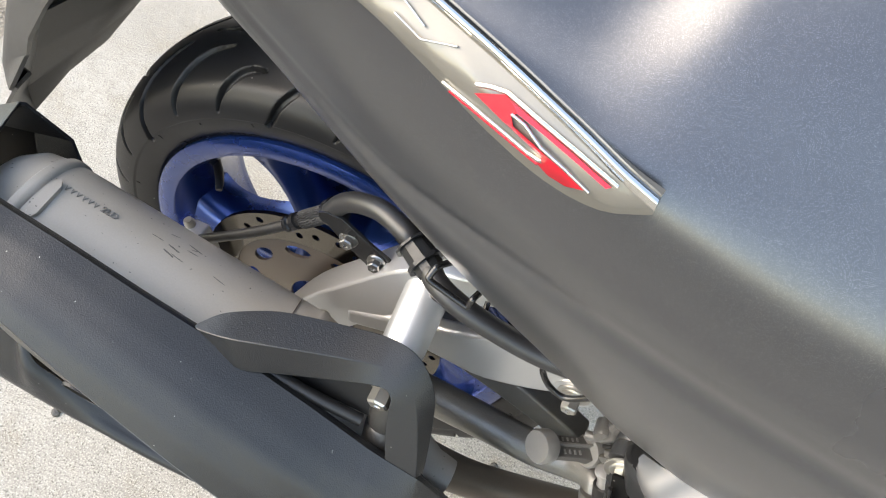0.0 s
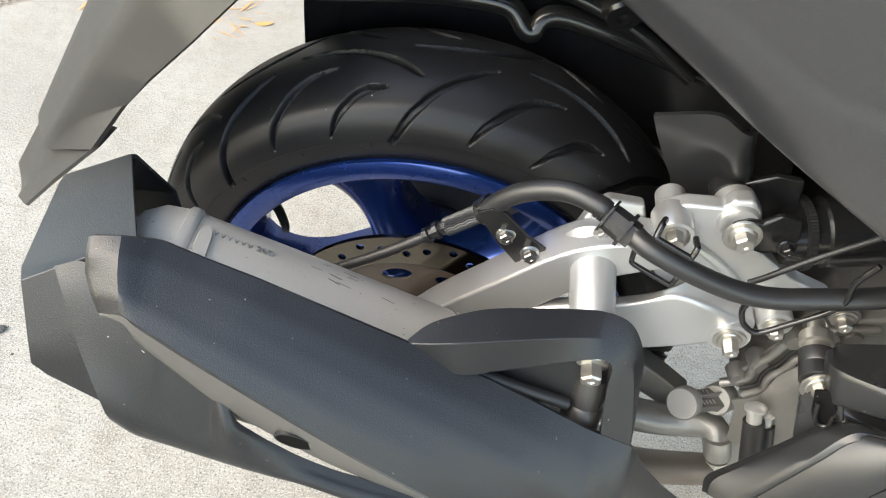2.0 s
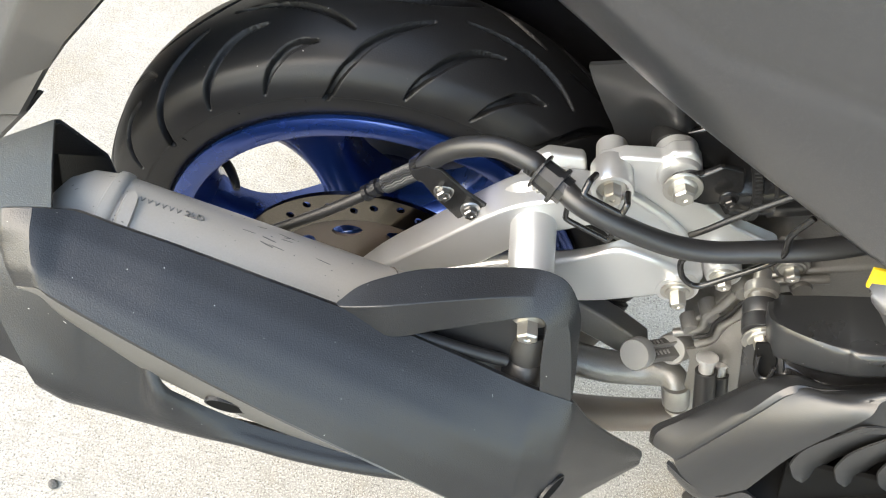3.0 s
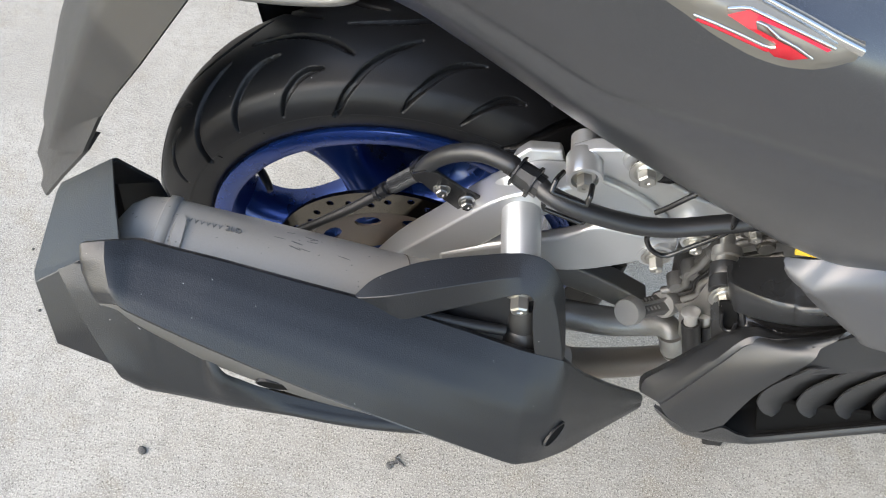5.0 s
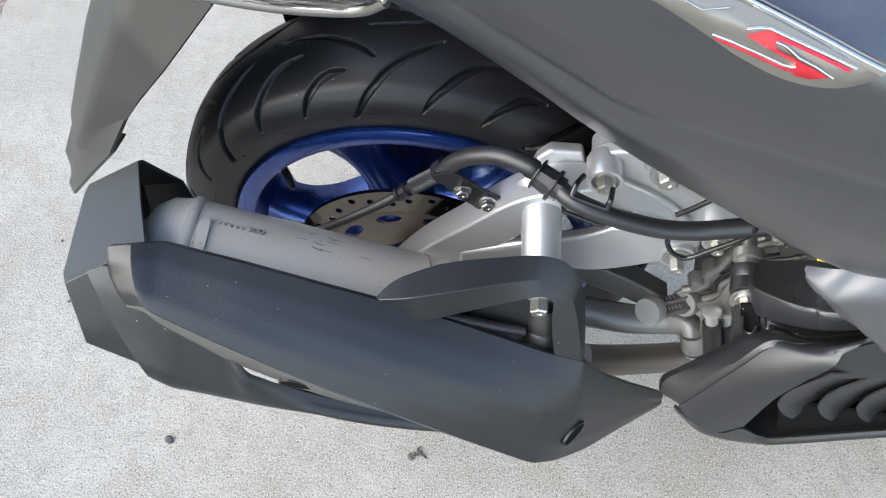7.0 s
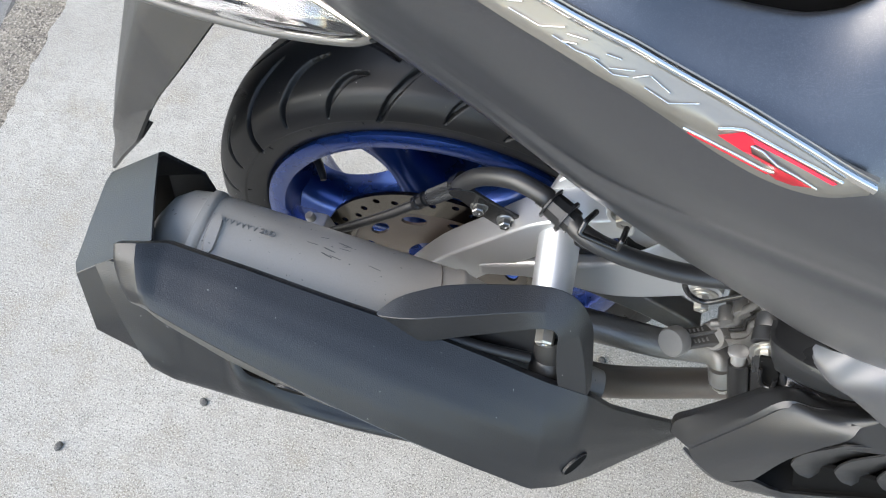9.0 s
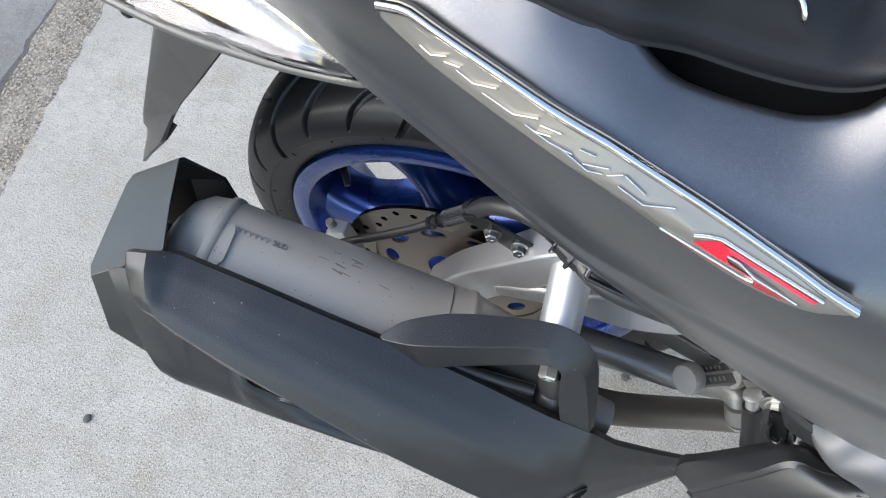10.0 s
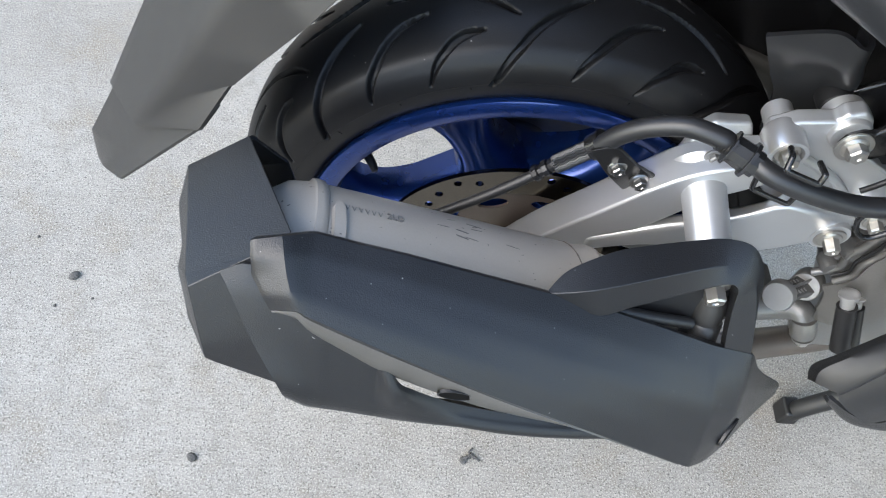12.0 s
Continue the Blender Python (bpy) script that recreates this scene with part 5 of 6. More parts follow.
part("side_panel", shell([[V(p.x, -p.y, p.z) for p in r] for r in PR[::2]], 0.003, 40, 24, True, True, flip=True), M["panel"], scooter, "dark grey satin painted tail side panel, far side", sharp=60)


def on_panel(x, d, lift=0.0):
    """A point on the panel's outside; d metres above (or, minus, below) the emblem's base line, lifted off the surface."""
    m, u, e = along(EMB, x), along(UP, x), along(EDGE, x)
    p = m + (u - m).normalized() * d if d >= 0 else m + (e - m).normalized() * -d
    return p + V(0, -0.0022, 0.0012) + V(0, -0.78, 0.62) * lift if d >= 0 else p + V(0, -0.0026, 0.0005) + V(0, -0.88, 0.47) * lift


def strip(x0, x1, low, high, lift, thick, name, mat, parent, label="", crown=0.0, nu=40, tilt=0.0):
    """A raised strip on the panel between two lines, each given as rows of (x, d)."""
    rows = []
    for i in range(17):
        x = x0 + (x1 - x0) * i / 16
        a, b = line_at(low, x), line_at(high, x)
        rows.append([on_panel(x, a + (b - a) * k / 6, lift + thick + tilt * k / 6 + crown * math.sin(math.pi * k / 6)) for k in range(7)])
    return part(name, shell(rows, thick + 0.0008, nu, 12, True, True), mat, parent, label, sharp=40)


LOWL = [(0.04, 0.0), (0.07, -0.001), (0.09, -0.002), (0.113, -0.0015), (0.134, -0.004), (0.152, -0.0085), (0.168, -0.0135), (0.186, -0.0158), (0.196, -0.0142), (0.208, -0.0078), (0.216, -0.002), (0.2225, 0.0038)]
TOPL = [(0.045, 0.003), (0.048, 0.008), (0.056, 0.0115), (0.069, 0.0135), (0.098, 0.0145), (0.13, 0.0155), (0.171, 0.0132), (0.2, 0.0102), (0.2235, 0.0068)]
TILT_OUT = 0.006
plate_lift = lambda x, d: 0.0013 + TILT_OUT * (d - line_at(LOWL, x)) / max(0.002, line_at(TOPL, x) - line_at(LOWL, x))
shift = lambda table, k: [(x, d + k) for x, d in table]
emblem = strip(0.047, 0.2195, LOWL, TOPL, 0.0, 0.0012, "emblem", M["plate"], panel, "champagne metal emblem plate with a red mark", tilt=TILT_OUT)
strip(0.047, 0.2192, shift(TOPL, -0.0046), TOPL, 0.0050, 0.0012, "chrome_bar", M["chrome"], emblem, crown=0.0024)
# dark strip painted in for the shaded gap below the chrome bar
strip(0.062, 0.212, shift(TOPL, -0.0062), shift(TOPL, -0.0048), 0.0042, 0.0004, "shadow_groove", M["scuff_and_shade"], emblem)


def ribbon(points, w, mat, name, label="", lift=0.0):
    """A raised polished rib on the emblem plate along a line of (x, d), rounded on top."""
    pts = [on_panel(x, d, plate_lift(x, d) + lift + 0.0006) for x, d in points]
    rows = []
    for i, p in enumerate(pts):
        run = (pts[min(i + 1, len(pts) - 1)] - pts[max(i - 1, 0)]).normalized()
        nn = V(0, -0.78, 0.62)
        nn = (nn - run * nn.dot(run)).normalized()
        sd = run.cross(nn)
        rows.append([p + sd * (w * k) + nn * h for k, h in ((-1, -0.0014), (-0.85, 0.0004), (-0.4, 0.0008), (0.4, 0.0008), (0.85, 0.0004), (1, -0.0014))])
    return part(name, loft(rows), mat, emblem, label, sharp=70)


strokes = [[(0.0645, 0.0023), (0.0690, 0.0024), (0.0749, 0.0061)], [(0.0743, 0.0037), (0.0801, 0.0055)], [(0.0788, 0.0038), (0.0854, 0.0034), (0.0938, 0.0073)], [(0.0891, 0.0026), (0.1007, 0.0029), (0.1094, 0.0074)],
           [(0.1054, 0.0024), (0.1141, 0.0022), (0.1225, 0.0033)], [(0.1105, 0.0057), (0.1177, 0.0077)], [(0.1091, 0.0024), (0.1144, 0.0045)], [(0.1180, 0.0031), (0.1281, 0.0008), (0.1332, 0.0026)],
           [(0.1245, 0.0062), (0.1299, 0.0069)], [(0.1262, 0.0022), (0.1349, 0.0054)], [(0.1347, 0.0030), (0.1396, 0.0061)], [(0.1390, 0.0017), (0.1480, 0.0005), (0.1579, 0.0053)],
           [(0.1403, 0.0063), (0.1478, 0.0040)]]
for stroke in strokes:
    ribbon(stroke, 0.00036, M["chrome"], "letter_stroke")


def patch(points, mat, name, label):
    """A flush enamel field on the emblem plate."""
    return part(name, slab([on_panel(x, d, plate_lift(x, d) + 0.0001) for x, d in points], V(0, -0.78, 0.62) * 0.0008), mat, emblem, label)


# the red mark: two red fields with long thin arms, edged by polished ribs
patch([(0.1662, -0.0002), (0.1740, 0.0033), (0.1760, 0.0030), (0.1786, 0.0013), (0.1770, 0.0), (0.1785, -0.0010), (0.1757, -0.0024)], M["red"], "mark_field", "red enamel field")
patch([(0.1757, -0.0024), (0.1785, -0.0010), (0.1850, -0.0015), (0.1900, -0.0024), (0.1880, -0.0043), (0.1820, -0.0034)], M["red"], "mark_arm", "red enamel arm")
patch([(0.1880, -0.0043), (0.1900, -0.0024), (0.1925, -0.0024), (0.2014, -0.0043), (0.1960, -0.0092), (0.1904, -0.0106), (0.1866, -0.0088)], M["red"], "mark_field", "red enamel field")
patch([(0.1760, 0.0030), (0.1865, 0.0026), (0.1966, 0.0022), (0.2075, 0.0015), (0.2062, 0.0003), (0.1966, 0.0009), (0.1865, 0.0013), (0.1786, 0.0013)], M["red"], "mark_arm", "red enamel arm")
ribbon([(0.1575, -0.0086), (0.1657, -0.0084), (0.1769, -0.0086), (0.1870, -0.0088)], 0.0007, M["red"], "mark_arm", "thin red enamel arm", -0.0005)
ribbon([(0.1554, -0.0070), (0.164, -0.0065), (0.1747, -0.0066), (0.1837, -0.0071), (0.1872, -0.0066), (0.1886, -0.0052)], 0.0008, M["chrome"], "mark_rib")
ribbon([(0.1657, 0.0004), (0.1700, 0.0026), (0.1743, 0.0041), (0.1859, 0.0036), (0.1977, 0.0032), (0.2088, 0.0027)], 0.0008, M["chrome"], "mark_rib")
ribbon([(0.1773, 0.0002), (0.1813, 0.0002), (0.1872, -0.0003), (0.1945, -0.0012), (0.2024, -0.0034)], 0.0006, M["chrome"], "mark_rib")

# ---- seat base and seat above the side panel
SB = [(0.0, -0.185, 0.9), (0.04, -0.1945, 0.884), (0.087, -0.2028, 0.8668), (0.11, -0.2062, 0.8628), (0.131, -0.2058, 0.857), (0.1463, -0.1985, 0.8505), (0.168, -0.1968, 0.8445), (0.1865, -0.1965, 0.8425), (0.2015, -0.1965, 0.8455), (0.211, -0.1965, 0.853), (0.218, -0.196, 0.870), (0.26, -0.19, 0.89), (0.4, -0.18, 0.9)]
rows = []
for i in range(41):
    x = 0.4 * i / 40
    p = along(SB, x)
    dip = [0.011 * min(1.0, max(0.0, (x - x0) / 0.012)) for x0 in (0.196, 0.186, 0.176, 0.168)]
    rows.append([p + V(0, 0.05, -0.012), p + V(0, 0.004, -0.0035), p, p + V(0, 0.0005, 0.006), p + V(0, 0.003 + dip[0], 0.010), p + V(0, 0.006 + dip[1], 0.018), p + V(0, 0.011 + dip[2], 0.030), p + V(0, 0.02 + dip[3], 0.046), p + V(0, 0.05, 0.065)])
seat = part("seat_base", shell(rows, 0.003, 100, 40), M["seat_plastic"], scooter, "black smooth plastic seat base with a moulded pocket", sharp=60)
part("pocket_hook", tube([(0.1742, -0.189, 0.8712), (0.1768, -0.1915, 0.8690), (0.1782, -0.193, 0.8662), (0.1786, -0.1925, 0.8640)], 0.0011, 10), M["chrome"], seat, "small polished hook")
part("recess_wall", shell([[V(0.1, -0.17, 0.875), V(0.1, -0.175, 0.82)], [V(0.16, -0.18, 0.85), V(0.16, -0.19, 0.80)], [V(0.24, -0.175, 0.875), V(0.24, -0.185, 0.80)]], 0.003, 12, 6), M["dull_black"], seat)
part("seat", shell([[V(0.1, -0.13, 0.945), V(0.1, -0.08, 0.965), V(0.1, 0.05, 0.97)], [V(0.18, -0.165, 0.925), V(0.18, -0.1, 0.96), V(0.18, 0.05, 0.965)], [V(0.3, -0.18, 0.915), V(0.3, -0.12, 0.955), V(0.3, 0.05, 0.96)], [V(0.5, -0.18, 0.9), V(0.5, -0.12, 0.94), V(0.5, 0.05, 0.95)]], 0.02, 24, 14), M["seat"], seat, "black grained vinyl seat")

# ---- tail lamp
LB = [(-0.2, -0.135, 0.74), (-0.12, -0.152, 0.737), (-0.06, -0.157, 0.734), (-0.01, -0.160, 0.738), (0.011, -0.170, 0.755)]
LT = [(-0.2, -0.085, 0.80), (-0.12, -0.12, 0.786), (-0.06, -0.1415, 0.767), (-0.01, -0.160, 0.7575), (0.011, -0.1705, 0.7565)]
lamp_rows, refl_rows = [], []
for i in range(17):
    x = -0.2 + 0.211 * i / 16
    a, b = along(LB, x), along(LT, x)
    k = min(1.0, (0.0112 - x) / 0.05)
    lamp_rows.append([a, a.lerp(b, 0.35) + V(0, -0.010, 0.002) * k, a.lerp(b, 0.7) + V(0, -0.007, 0.006) * k, b])
    wave = 0.0012 * math.sin(i * 1.3)
    refl_rows.append([a + V(0, 0.004, 0.002), a.lerp(b, 0.22) + V(0, 0.004 + wave, -0.003) * k, a.lerp(b, 0.38) + V(0, -0.002, 0.0) * k, a.lerp(b, 0.7) + V(0, 0.002, -0.001) * k, b + V(0, 0.003, -0.003)])
lamp = part("tail_lamp", shell(refl_rows, 0.002, 60, 24, True, False), M["mirror"], scooter, "clear tail lamp with a chrome reflector", sharp=30)
lens = part("lens", shell(lamp_rows, 0.002, 40, 16), M["glass"], lamp, "clear plastic lens")
lens.visible_shadow = False
part("bezel", tube([V(*p) + V(0, -0.001, 0.001) for p in LT], 0.0022, 10), M["chrome"], lamp)
part("bezel", tube([V(*p) + V(0, 0.0035, 0.0025) for p in LT], 0.0032, 10), M["smooth_black"], lamp)
part("bezel", tube([V(*p) + V(0, 0.001, -0.001) for p in LB], 0.003, 10), M["lip"], lamp)
part("turn_signal_tip", turned((-0.165, -0.13, 0.735), (0.1, -0.3, -1), [(0, 0.006), (0.015, 0.005), (0.018, 0.003)], 16), M["smooth_black"], lamp)

# ---- rear mudflap
def flap_row(spine, fold, edge, y_in=0.0):
    s, f, e = Vector(spine), Vector(fold), Vector(edge)
    mir = lambda p: V(p.x, -p.y, p.z)
    return [e, f, s, mir(f), mir(e)]


upper = [flap_row((-0.175, 0, 0.74), (-0.15, -0.085, 0.72), (-0.115, -0.108, 0.69)), flap_row((-0.235, 0, 0.655), (-0.2, -0.09, 0.65), (-0.165, -0.113, 0.63)), flap_row((-0.29, 0, 0.565), (-0.25, -0.083, 0.57), (-0.2, -0.107, 0.588)),
         flap_row((-0.332, 0, 0.487), (-0.29, -0.075, 0.505), (-0.223, -0.0985, 0.557)), flap_row((-0.358, 0, 0.438), (-0.318, -0.062, 0.462), (-0.249, -0.107, 0.516))]
lower = [flap_row((-0.326, 0, 0.49), (-0.284, -0.071, 0.508), (-0.236, -0.094, 0.53)), flap_row((-0.356, 0, 0.434), (-0.31, -0.064, 0.46), (-0.2475, -0.103, 0.516)), flap_row((-0.392, 0, 0.372), (-0.342, -0.052, 0.415), (-0.297, -0.091, 0.458)), flap_row((-0.397, 0, 0.335), (-0.372, -0.04, 0.372), (-0.341, -0.074, 0.402))]
flap = part("rear_mudguard", shell(upper, 0.003, 40, 24, False, False), M["flap"], scooter, "dark grey plastic rear mudguard flap", sharp=50)
part("lower_flap", shell(lower, 0.003, 30, 24, False, False), M["flap"], flap, "", sharp=20)

# ---- front cover with louvres, airbox cover and silver trim
GROOVE = [V(0.2641, -0.222, 0.442), V(0.2798, -0.217, 0.4771), V(0.2945, -0.211, 0.4998), V(0.3111, -0.214, 0.5071), V(0.3369, -0.217, 0.5214)]
EDGE = [V(0.3074, -0.238, 0.4651), V(0.3187, -0.236, 0.5009), V(0.3293, -0.234, 0.5236), V(0.3342, -0.228, 0.5324), V(0.345, -0.226, 0.549)]
FACE = [[V(0.2504, -0.2255, 0.4083), V(0.257, -0.2335, 0.402), V(0.268, -0.2385, 0.396), V(0.283, -0.241, 0.388), V(0.3018, -0.2405, 0.410)]]
FACE += [[a, a.lerp(b, 0.25) + V(-0.001, -0.0022, 0.0005), a.lerp(b, 0.5) + V(-0.0012, -0.003, 0.0005), a.lerp(b, 0.75) + V(-0.001, -0.0022, 0.0005), b] for a, b in zip(GROOVE, EDGE)]
cover = part("radiator_cover", shell(FACE, 0.003, 36, 24), M["cover"], scooter, "black plastic radiator side cover with louvres", sharp=50)
strip_rows = [[V(0.2405, -0.211, 0.393), V(0.2392, -0.2165, 0.4025), V(0.2504, -0.2255, 0.4083), V(0.254, -0.2275, 0.4065)], [V(0.2405, -0.204, 0.402), V(0.2398, -0.2112, 0.4125), V(0.2545, -0.2247, 0.4185), V(0.258, -0.2265, 0.419)], [V(0.250, -0.203, 0.420), V(0.2503, -0.209, 0.4291), V(0.2641, -0.222, 0.442), V(0.2675, -0.2235, 0.4435)],
              [V(0.268, -0.2, 0.450), V(0.269, -0.206, 0.4591), V(0.2798, -0.217, 0.4771), V(0.283, -0.2187, 0.479)], [V(0.288, -0.195, 0.478), V(0.2887, -0.201, 0.4869), V(0.2945, -0.211, 0.4998), V(0.2975, -0.2128, 0.502)],
              [V(0.300, -0.193, 0.485), V(0.3038, -0.2, 0.4962), V(0.3111, -0.214, 0.5071), V(0.3135, -0.2155, 0.5097)], [V(0.33, -0.2, 0.495), V(0.3308, -0.207, 0.5015), V(0.3369, -0.217, 0.5214), V(0.338, -0.2185, 0.524)], [V(0.4, -0.2, 0.535), V(0.4, -0.205, 0.54), V(0.4, -0.216, 0.55), V(0.4, -0.218, 0.548)]]
lift = V(-0.35, -0.62, 0.7) * 0.0034
strip_rows = [[r[0], r[1] + lift * 0.8, r[2] + lift, r[2] + lift * 0.8 + (r[3] - r[2]).normalized() * 0.0012, r[2] - lift * 0.7 + (r[3] - r[2]).normalized() * 0.0014] for r in strip_rows]
part("top_strip", shell(strip_rows, 0.003, 40, 20, True, False), M["cover"], cover, sharp=40)
part("seam", tube([r[3].lerp(r[4], 0.25) for r in strip_rows], 0.0016, 8, 40), M["recess_shade"], cover)
part("strip_end", slab([(0.2392, -0.2125, 0.4005), (0.2388, -0.2172, 0.4035), (0.2496, -0.2262, 0.4085), (0.2506, -0.2245, 0.4015), (0.244, -0.216, 0.3965)], (0.003, 0.002, -0.001)), M["dull_black"], cover, bevel=0.001)
# lower body of the cover under the vents
part("lower_bar", shell([[V(0.249, -0.2265, 0.4005), V(0.2548, -0.226, 0.3885), V(0.262, -0.215, 0.375)], [V(0.268, -0.237, 0.3945), V(0.277, -0.236, 0.3745), V(0.28, -0.222, 0.362)], [V(0.29, -0.2405, 0.389), V(0.3, -0.2395, 0.372), V(0.3, -0.226, 0.358)], [V(0.3018, -0.2405, 0.4035), V(0.3146, -0.24, 0.3718), V(0.315, -0.226, 0.358)], [V(0.322, -0.239, 0.387), V(0.328, -0.24, 0.3725), V(0.328, -0.226, 0.36)], [V(0.342, -0.2375, 0.384), V(0.3455, -0.24, 0.3775), V(0.346, -0.228, 0.364)], [V(0.415, -0.2375, 0.4295), V(0.4214, -0.24, 0.4265), V(0.424, -0.228, 0.412)], [V(0.56, -0.238, 0.52), V(0.56, -0.24, 0.515), V(0.56, -0.228, 0.50)]], 0.003, 40, 12), M["cover"], cover, sharp=50)
# tray coloured near-black to hold the shade behind the louvres
part("inner_tray", shell([[V(0.298, -0.2395, 0.402), V(0.31, -0.222, 0.386), V(0.325, -0.2, 0.4), V(0.33, -0.17, 0.5)], [V(0.342, -0.2395, 0.381), V(0.345, -0.215, 0.388), V(0.35, -0.195, 0.41), V(0.355, -0.165, 0.52)], [V(0.415, -0.236, 0.429), V(0.42, -0.215, 0.42), V(0.43, -0.195, 0.43), V(0.43, -0.165, 0.53)], [V(0.56, -0.236, 0.52), V(0.56, -0.215, 0.49), V(0.56, -0.195, 0.5), V(0.56, -0.165, 0.55)]], 0.003, 20, 18, True, False), M["recess_shade"], cover)
BLADE = [V(0.0045, 0, 0.056), V(-0.0005, 0, 0.0265), V(-0.0, 0, 0.001), V(0.0058, 0, -0.012), V(0.0135, 0, -0.0225), V(0.023, 0.001, -0.0295)]


def blade(x, z, long=1.0):
    """A broad curved louvre: its front edge sweeps down to a pointed foot, its face runs forwards and inwards."""
    e = [V(x, -0.2365, z) + V(p.x * long, p.y, p.z * long) for p in BLADE]
    e[0] = e[0] + V(0.01, 0, 0.006)
    reach = [(0.06, 0.008, 0.014), (0.056, 0.011, 0.008), (0.047, 0.0155, 0.0), (0.037, 0.017, -0.006), (0.026, 0.014, -0.008), (0.01, 0.009, -0.004)]
    rows = [[p, p + V(r[0] * 0.35, r[1] * 0.3, r[2] * 0.3), p + V(r[0] * 0.7, r[1] * 0.65, r[2] * 0.65), p + V(*r)] for p, r in zip(e, reach)]
    return shell(rows, 0.0014, 24, 12)


for x, z in ((0.3165, 0.4485), (0.3455, 0.4535), (0.373, 0.4585), (0.4, 0.464), (0.427, 0.47), (0.454, 0.476)):
    part("louvre", blade(x, z), M["cover"], cover, sharp=60)
# ledge takes the same painted shade instead of reflecting the ground
part("vent_ledge", slab([(0.3411, -0.2345, 0.3756), (0.4221, -0.2345, 0.4157), (0.4138, -0.2320, 0.4336), (0.3257, -0.2260, 0.4277)], (0.0, 0.004, 0.001)), M["recess_shade"], cover, bevel=0.0008)
part("top_bar", shell([[V(0.3215, -0.2345, 0.4955), V(0.322, -0.2325, 0.505), V(0.3265, -0.229, 0.53)], [V(0.3504, -0.2365, 0.5086), V(0.351, -0.234, 0.52), V(0.352, -0.226, 0.548)], [V(0.3765, -0.237, 0.52), V(0.377, -0.235, 0.532), V(0.38, -0.226, 0.562)], [V(0.45, -0.238, 0.553), V(0.45, -0.235, 0.57), V(0.45, -0.226, 0.59)], [V(0.56, -0.24, 0.6), V(0.56, -0.235, 0.61), V(0.56, -0.22, 0.62)]], 0.003, 24, 10), M["cover"], cover, sharp=50)
AIRBOX = [  # back edge, ridge and low edge of the cover, from its rear corner forwards
    (V(0.2878, -0.15, 0.517), V(0.2782, -0.161, 0.5227), V(0.2835, -0.166, 0.504)), (V(0.2895, -0.15, 0.5172), V(0.2765, -0.170, 0.5236), V(0.2848, -0.175, 0.5005)), (V(0.2921, -0.15, 0.5175), V(0.2768, -0.1795, 0.5262), V(0.286, -0.184, 0.5005)),
    (V(0.296, -0.152, 0.5209), V(0.2839, -0.187, 0.5296), V(0.291, -0.191, 0.5064)), (V(0.3044, -0.155, 0.528), V(0.2973, -0.197, 0.5359), V(0.305, -0.2, 0.5148)),
    (V(0.3173, -0.16, 0.539), V(0.3118, -0.203, 0.5405), V(0.318, -0.206, 0.523)), (V(0.3415, -0.168, 0.556), V(0.3312, -0.209, 0.5505), V(0.3375, -0.211, 0.536)),
    (V(0.45, -0.19, 0.61), V(0.45, -0.214, 0.60), V(0.45, -0.216, 0.585))]
rows = [[a, a.lerp(r, 0.5) + V(0, -0.0008, 0.0012), a.lerp(r, 0.86), r.lerp(a, 0.03), r.lerp(b, 0.14), r.lerp(b, 0.86), b, b + V(0.002, 0.004, -0.003), b + V(0.006, 0.016, -0.006)] for a, r, b in AIRBOX]
air = part("airbox_cover", shell(rows, 0.002, 48, 32, True, False), M["airbox"], scooter, "black rounded airbox cover", sharp=45)
part("lower_step", shell([[V(0.293, -0.183, 0.5), V(0.296, -0.188, 0.494), V(0.297, -0.196, 0.49)], [V(0.306, -0.188, 0.508), V(0.3062, -0.192, 0.4944), V(0.3038, -0.199, 0.4945)], [V(0.3195, -0.194, 0.516), V(0.3182, -0.195, 0.4954), V(0.3177, -0.202, 0.4925)],
                          [V(0.334, -0.2, 0.526), V(0.3313, -0.2, 0.5027), V(0.3308, -0.206, 0.5)], [V(0.4, -0.2, 0.56), V(0.4, -0.2, 0.54), V(0.4, -0.206, 0.535)]], 0.002, 30, 10), M["smooth_black"], air, "glossy black recess under the airbox cover")
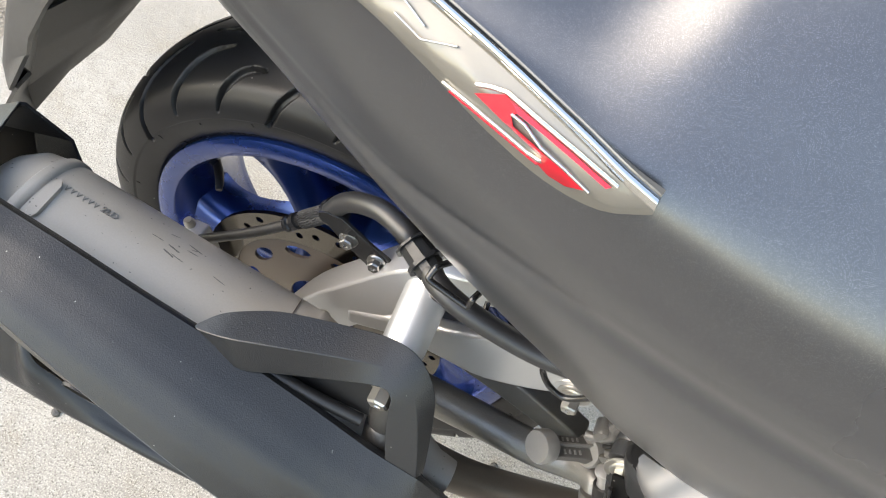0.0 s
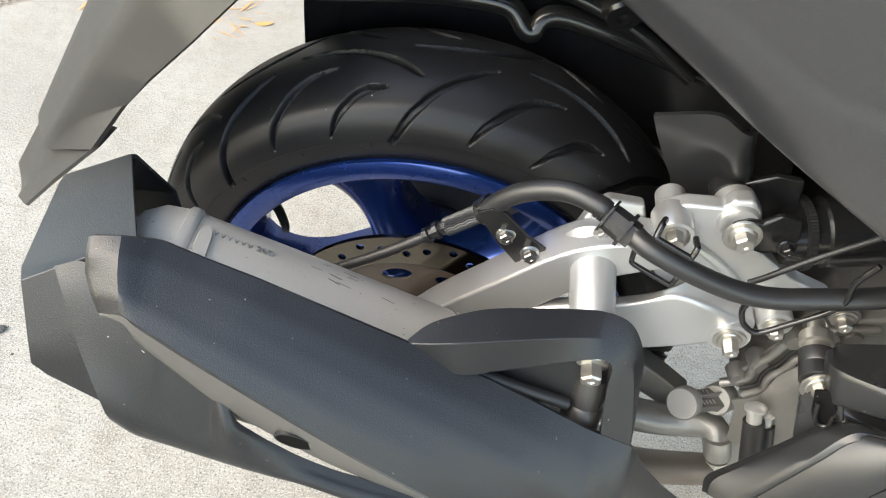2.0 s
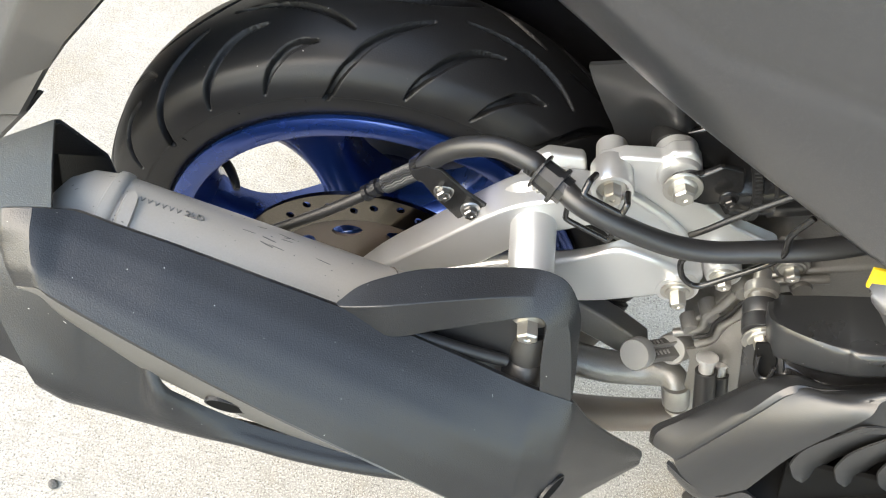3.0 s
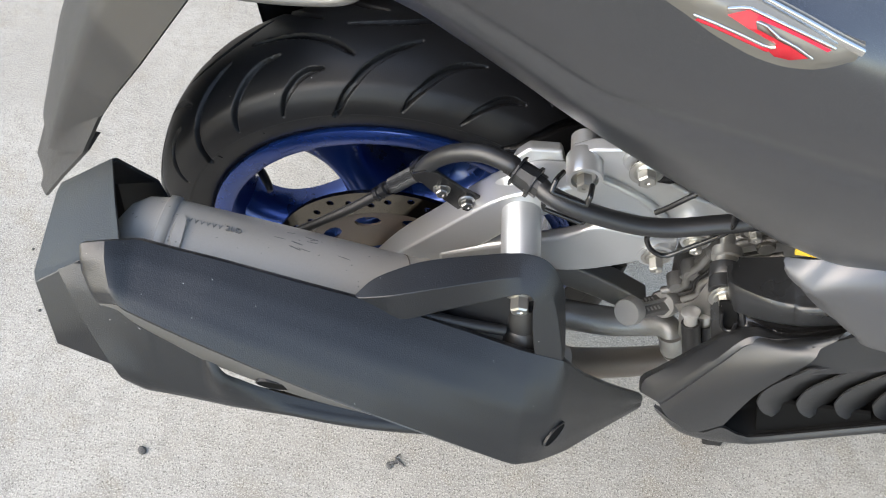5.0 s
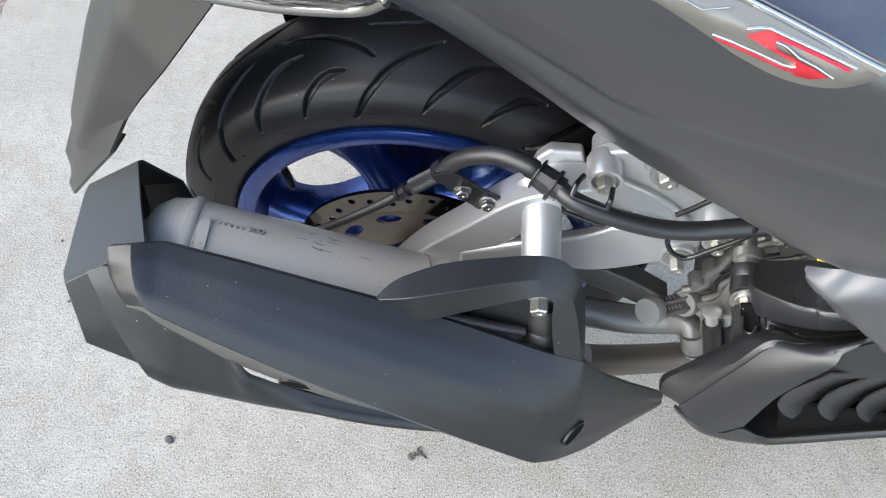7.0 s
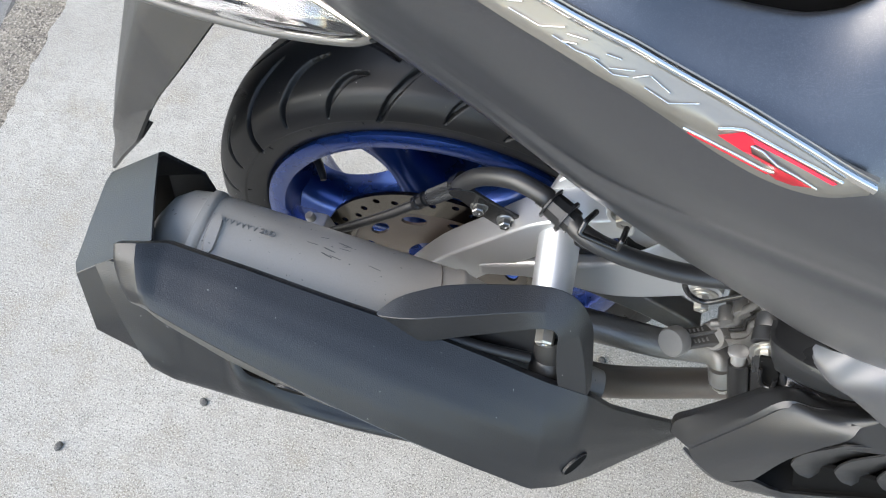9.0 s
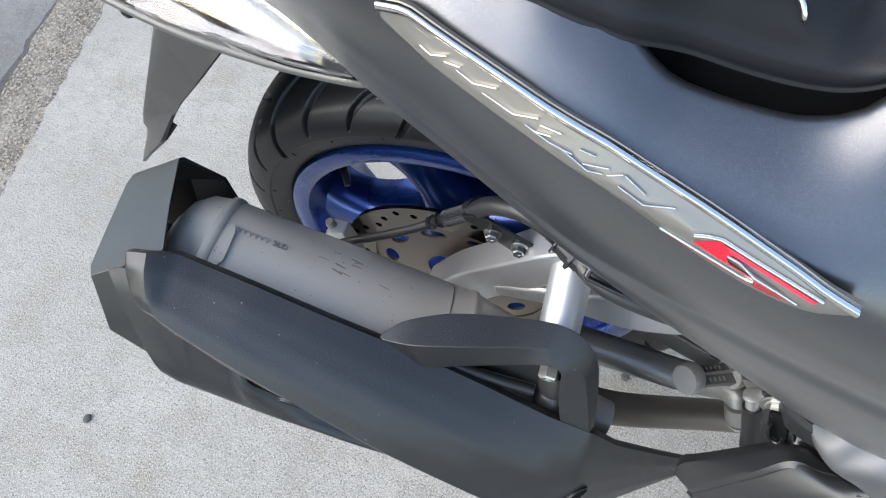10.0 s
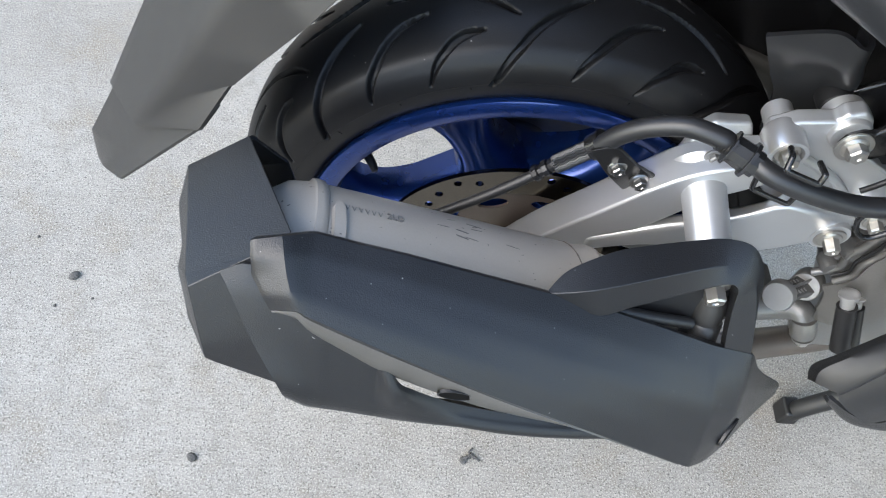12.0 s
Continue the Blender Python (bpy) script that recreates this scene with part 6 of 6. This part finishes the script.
TRIM = [[V(0.2622, -0.229, 0.6345), V(0.2612, -0.2318, 0.632), V(0.2618, -0.2318, 0.6292), V(0.263, -0.2312, 0.6255)], [V(0.2722, -0.236, 0.6464), V(0.2675, -0.2415, 0.635), V(0.2665, -0.239, 0.626), V(0.269, -0.235, 0.617)],
                           [V(0.284, -0.236, 0.655), V(0.2757, -0.247, 0.6338), V(0.2785, -0.2465, 0.624), V(0.2857, -0.239, 0.6)], [V(0.3, -0.238, 0.661), V(0.2874, -0.25, 0.64), V(0.2959, -0.2475, 0.608), V(0.304, -0.24, 0.5855)],
                           [V(0.315, -0.24, 0.664), V(0.3074, -0.2525, 0.642), V(0.3197, -0.249, 0.588), V(0.3216, -0.24, 0.5735)], [V(0.36, -0.243, 0.664), V(0.35, -0.255, 0.643), V(0.352, -0.249, 0.571), V(0.3567, -0.24, 0.557)], [V(0.5, -0.25, 0.655), V(0.5, -0.26, 0.64), V(0.5, -0.255, 0.56), V(0.5, -0.245, 0.54)]]
TRIM = [[p + V(0.005, 0, 0.0), q + V(0.004, 0, 0.001), r + V(0.005, 0, 0.006), u + V(0.006, 0, 0.011)] for p, q, r, u in TRIM]
part("silver_trim", shell(TRIM, 0.003, 48, 18, True, True), M["trim"], scooter, "pale silver painted footboard trim", sharp=60)
part("warning_tag", slab([(0.29, -0.2, 0.60), (0.31, -0.205, 0.605), (0.31, -0.2, 0.615), (0.29, -0.195, 0.61)], (0, 0.002, 0)), M["yellow"], scooter, "small yellow plastic tag")

# ---- unseen body ahead of the engine, added to close the bay's front to light
body = part("front_body_blocker", loft([[V(x, s * y, z) for s, y, z in ((-1, w, 0.30), (-1, w, 0.52), (-1, w - 0.01, 0.72), (-1, w - 0.06, 0.85), (1, w - 0.06, 0.85), (1, w - 0.01, 0.72), (1, w, 0.52), (1, w, 0.30))] for x, w in ((0.56, 0.225), (0.62, 0.23), (0.95, 0.23), (1.25, 0.17))]), M["dull_black"], scooter, bevel=0.02)
part("floor_tunnel", slab([(0.44, -0.19, 0.30), (1.2, -0.19, 0.26), (1.2, 0.19, 0.26), (0.44, 0.19, 0.30)], (0, 0, 0.03)), M["dull_black"], body, bevel=0.006)
# ---- centre stand
stand = part("centre_stand", tube([(0.56, -0.09, 0.24), (0.49, -0.092, 0.11), (0.447, -0.092, 0.04), (0.437, -0.092, 0.014)], 0.012, 16), M["dull_black"], scooter, "black steel centre stand on the concrete")
part("foot", slab([(0.421, -0.104, 0.0), (0.449, -0.104, 0.0), (0.446, -0.102, 0.03), (0.424, -0.102, 0.03)], (0, 0.028, 0)), M["dull_black"], stand, bevel=0.004)
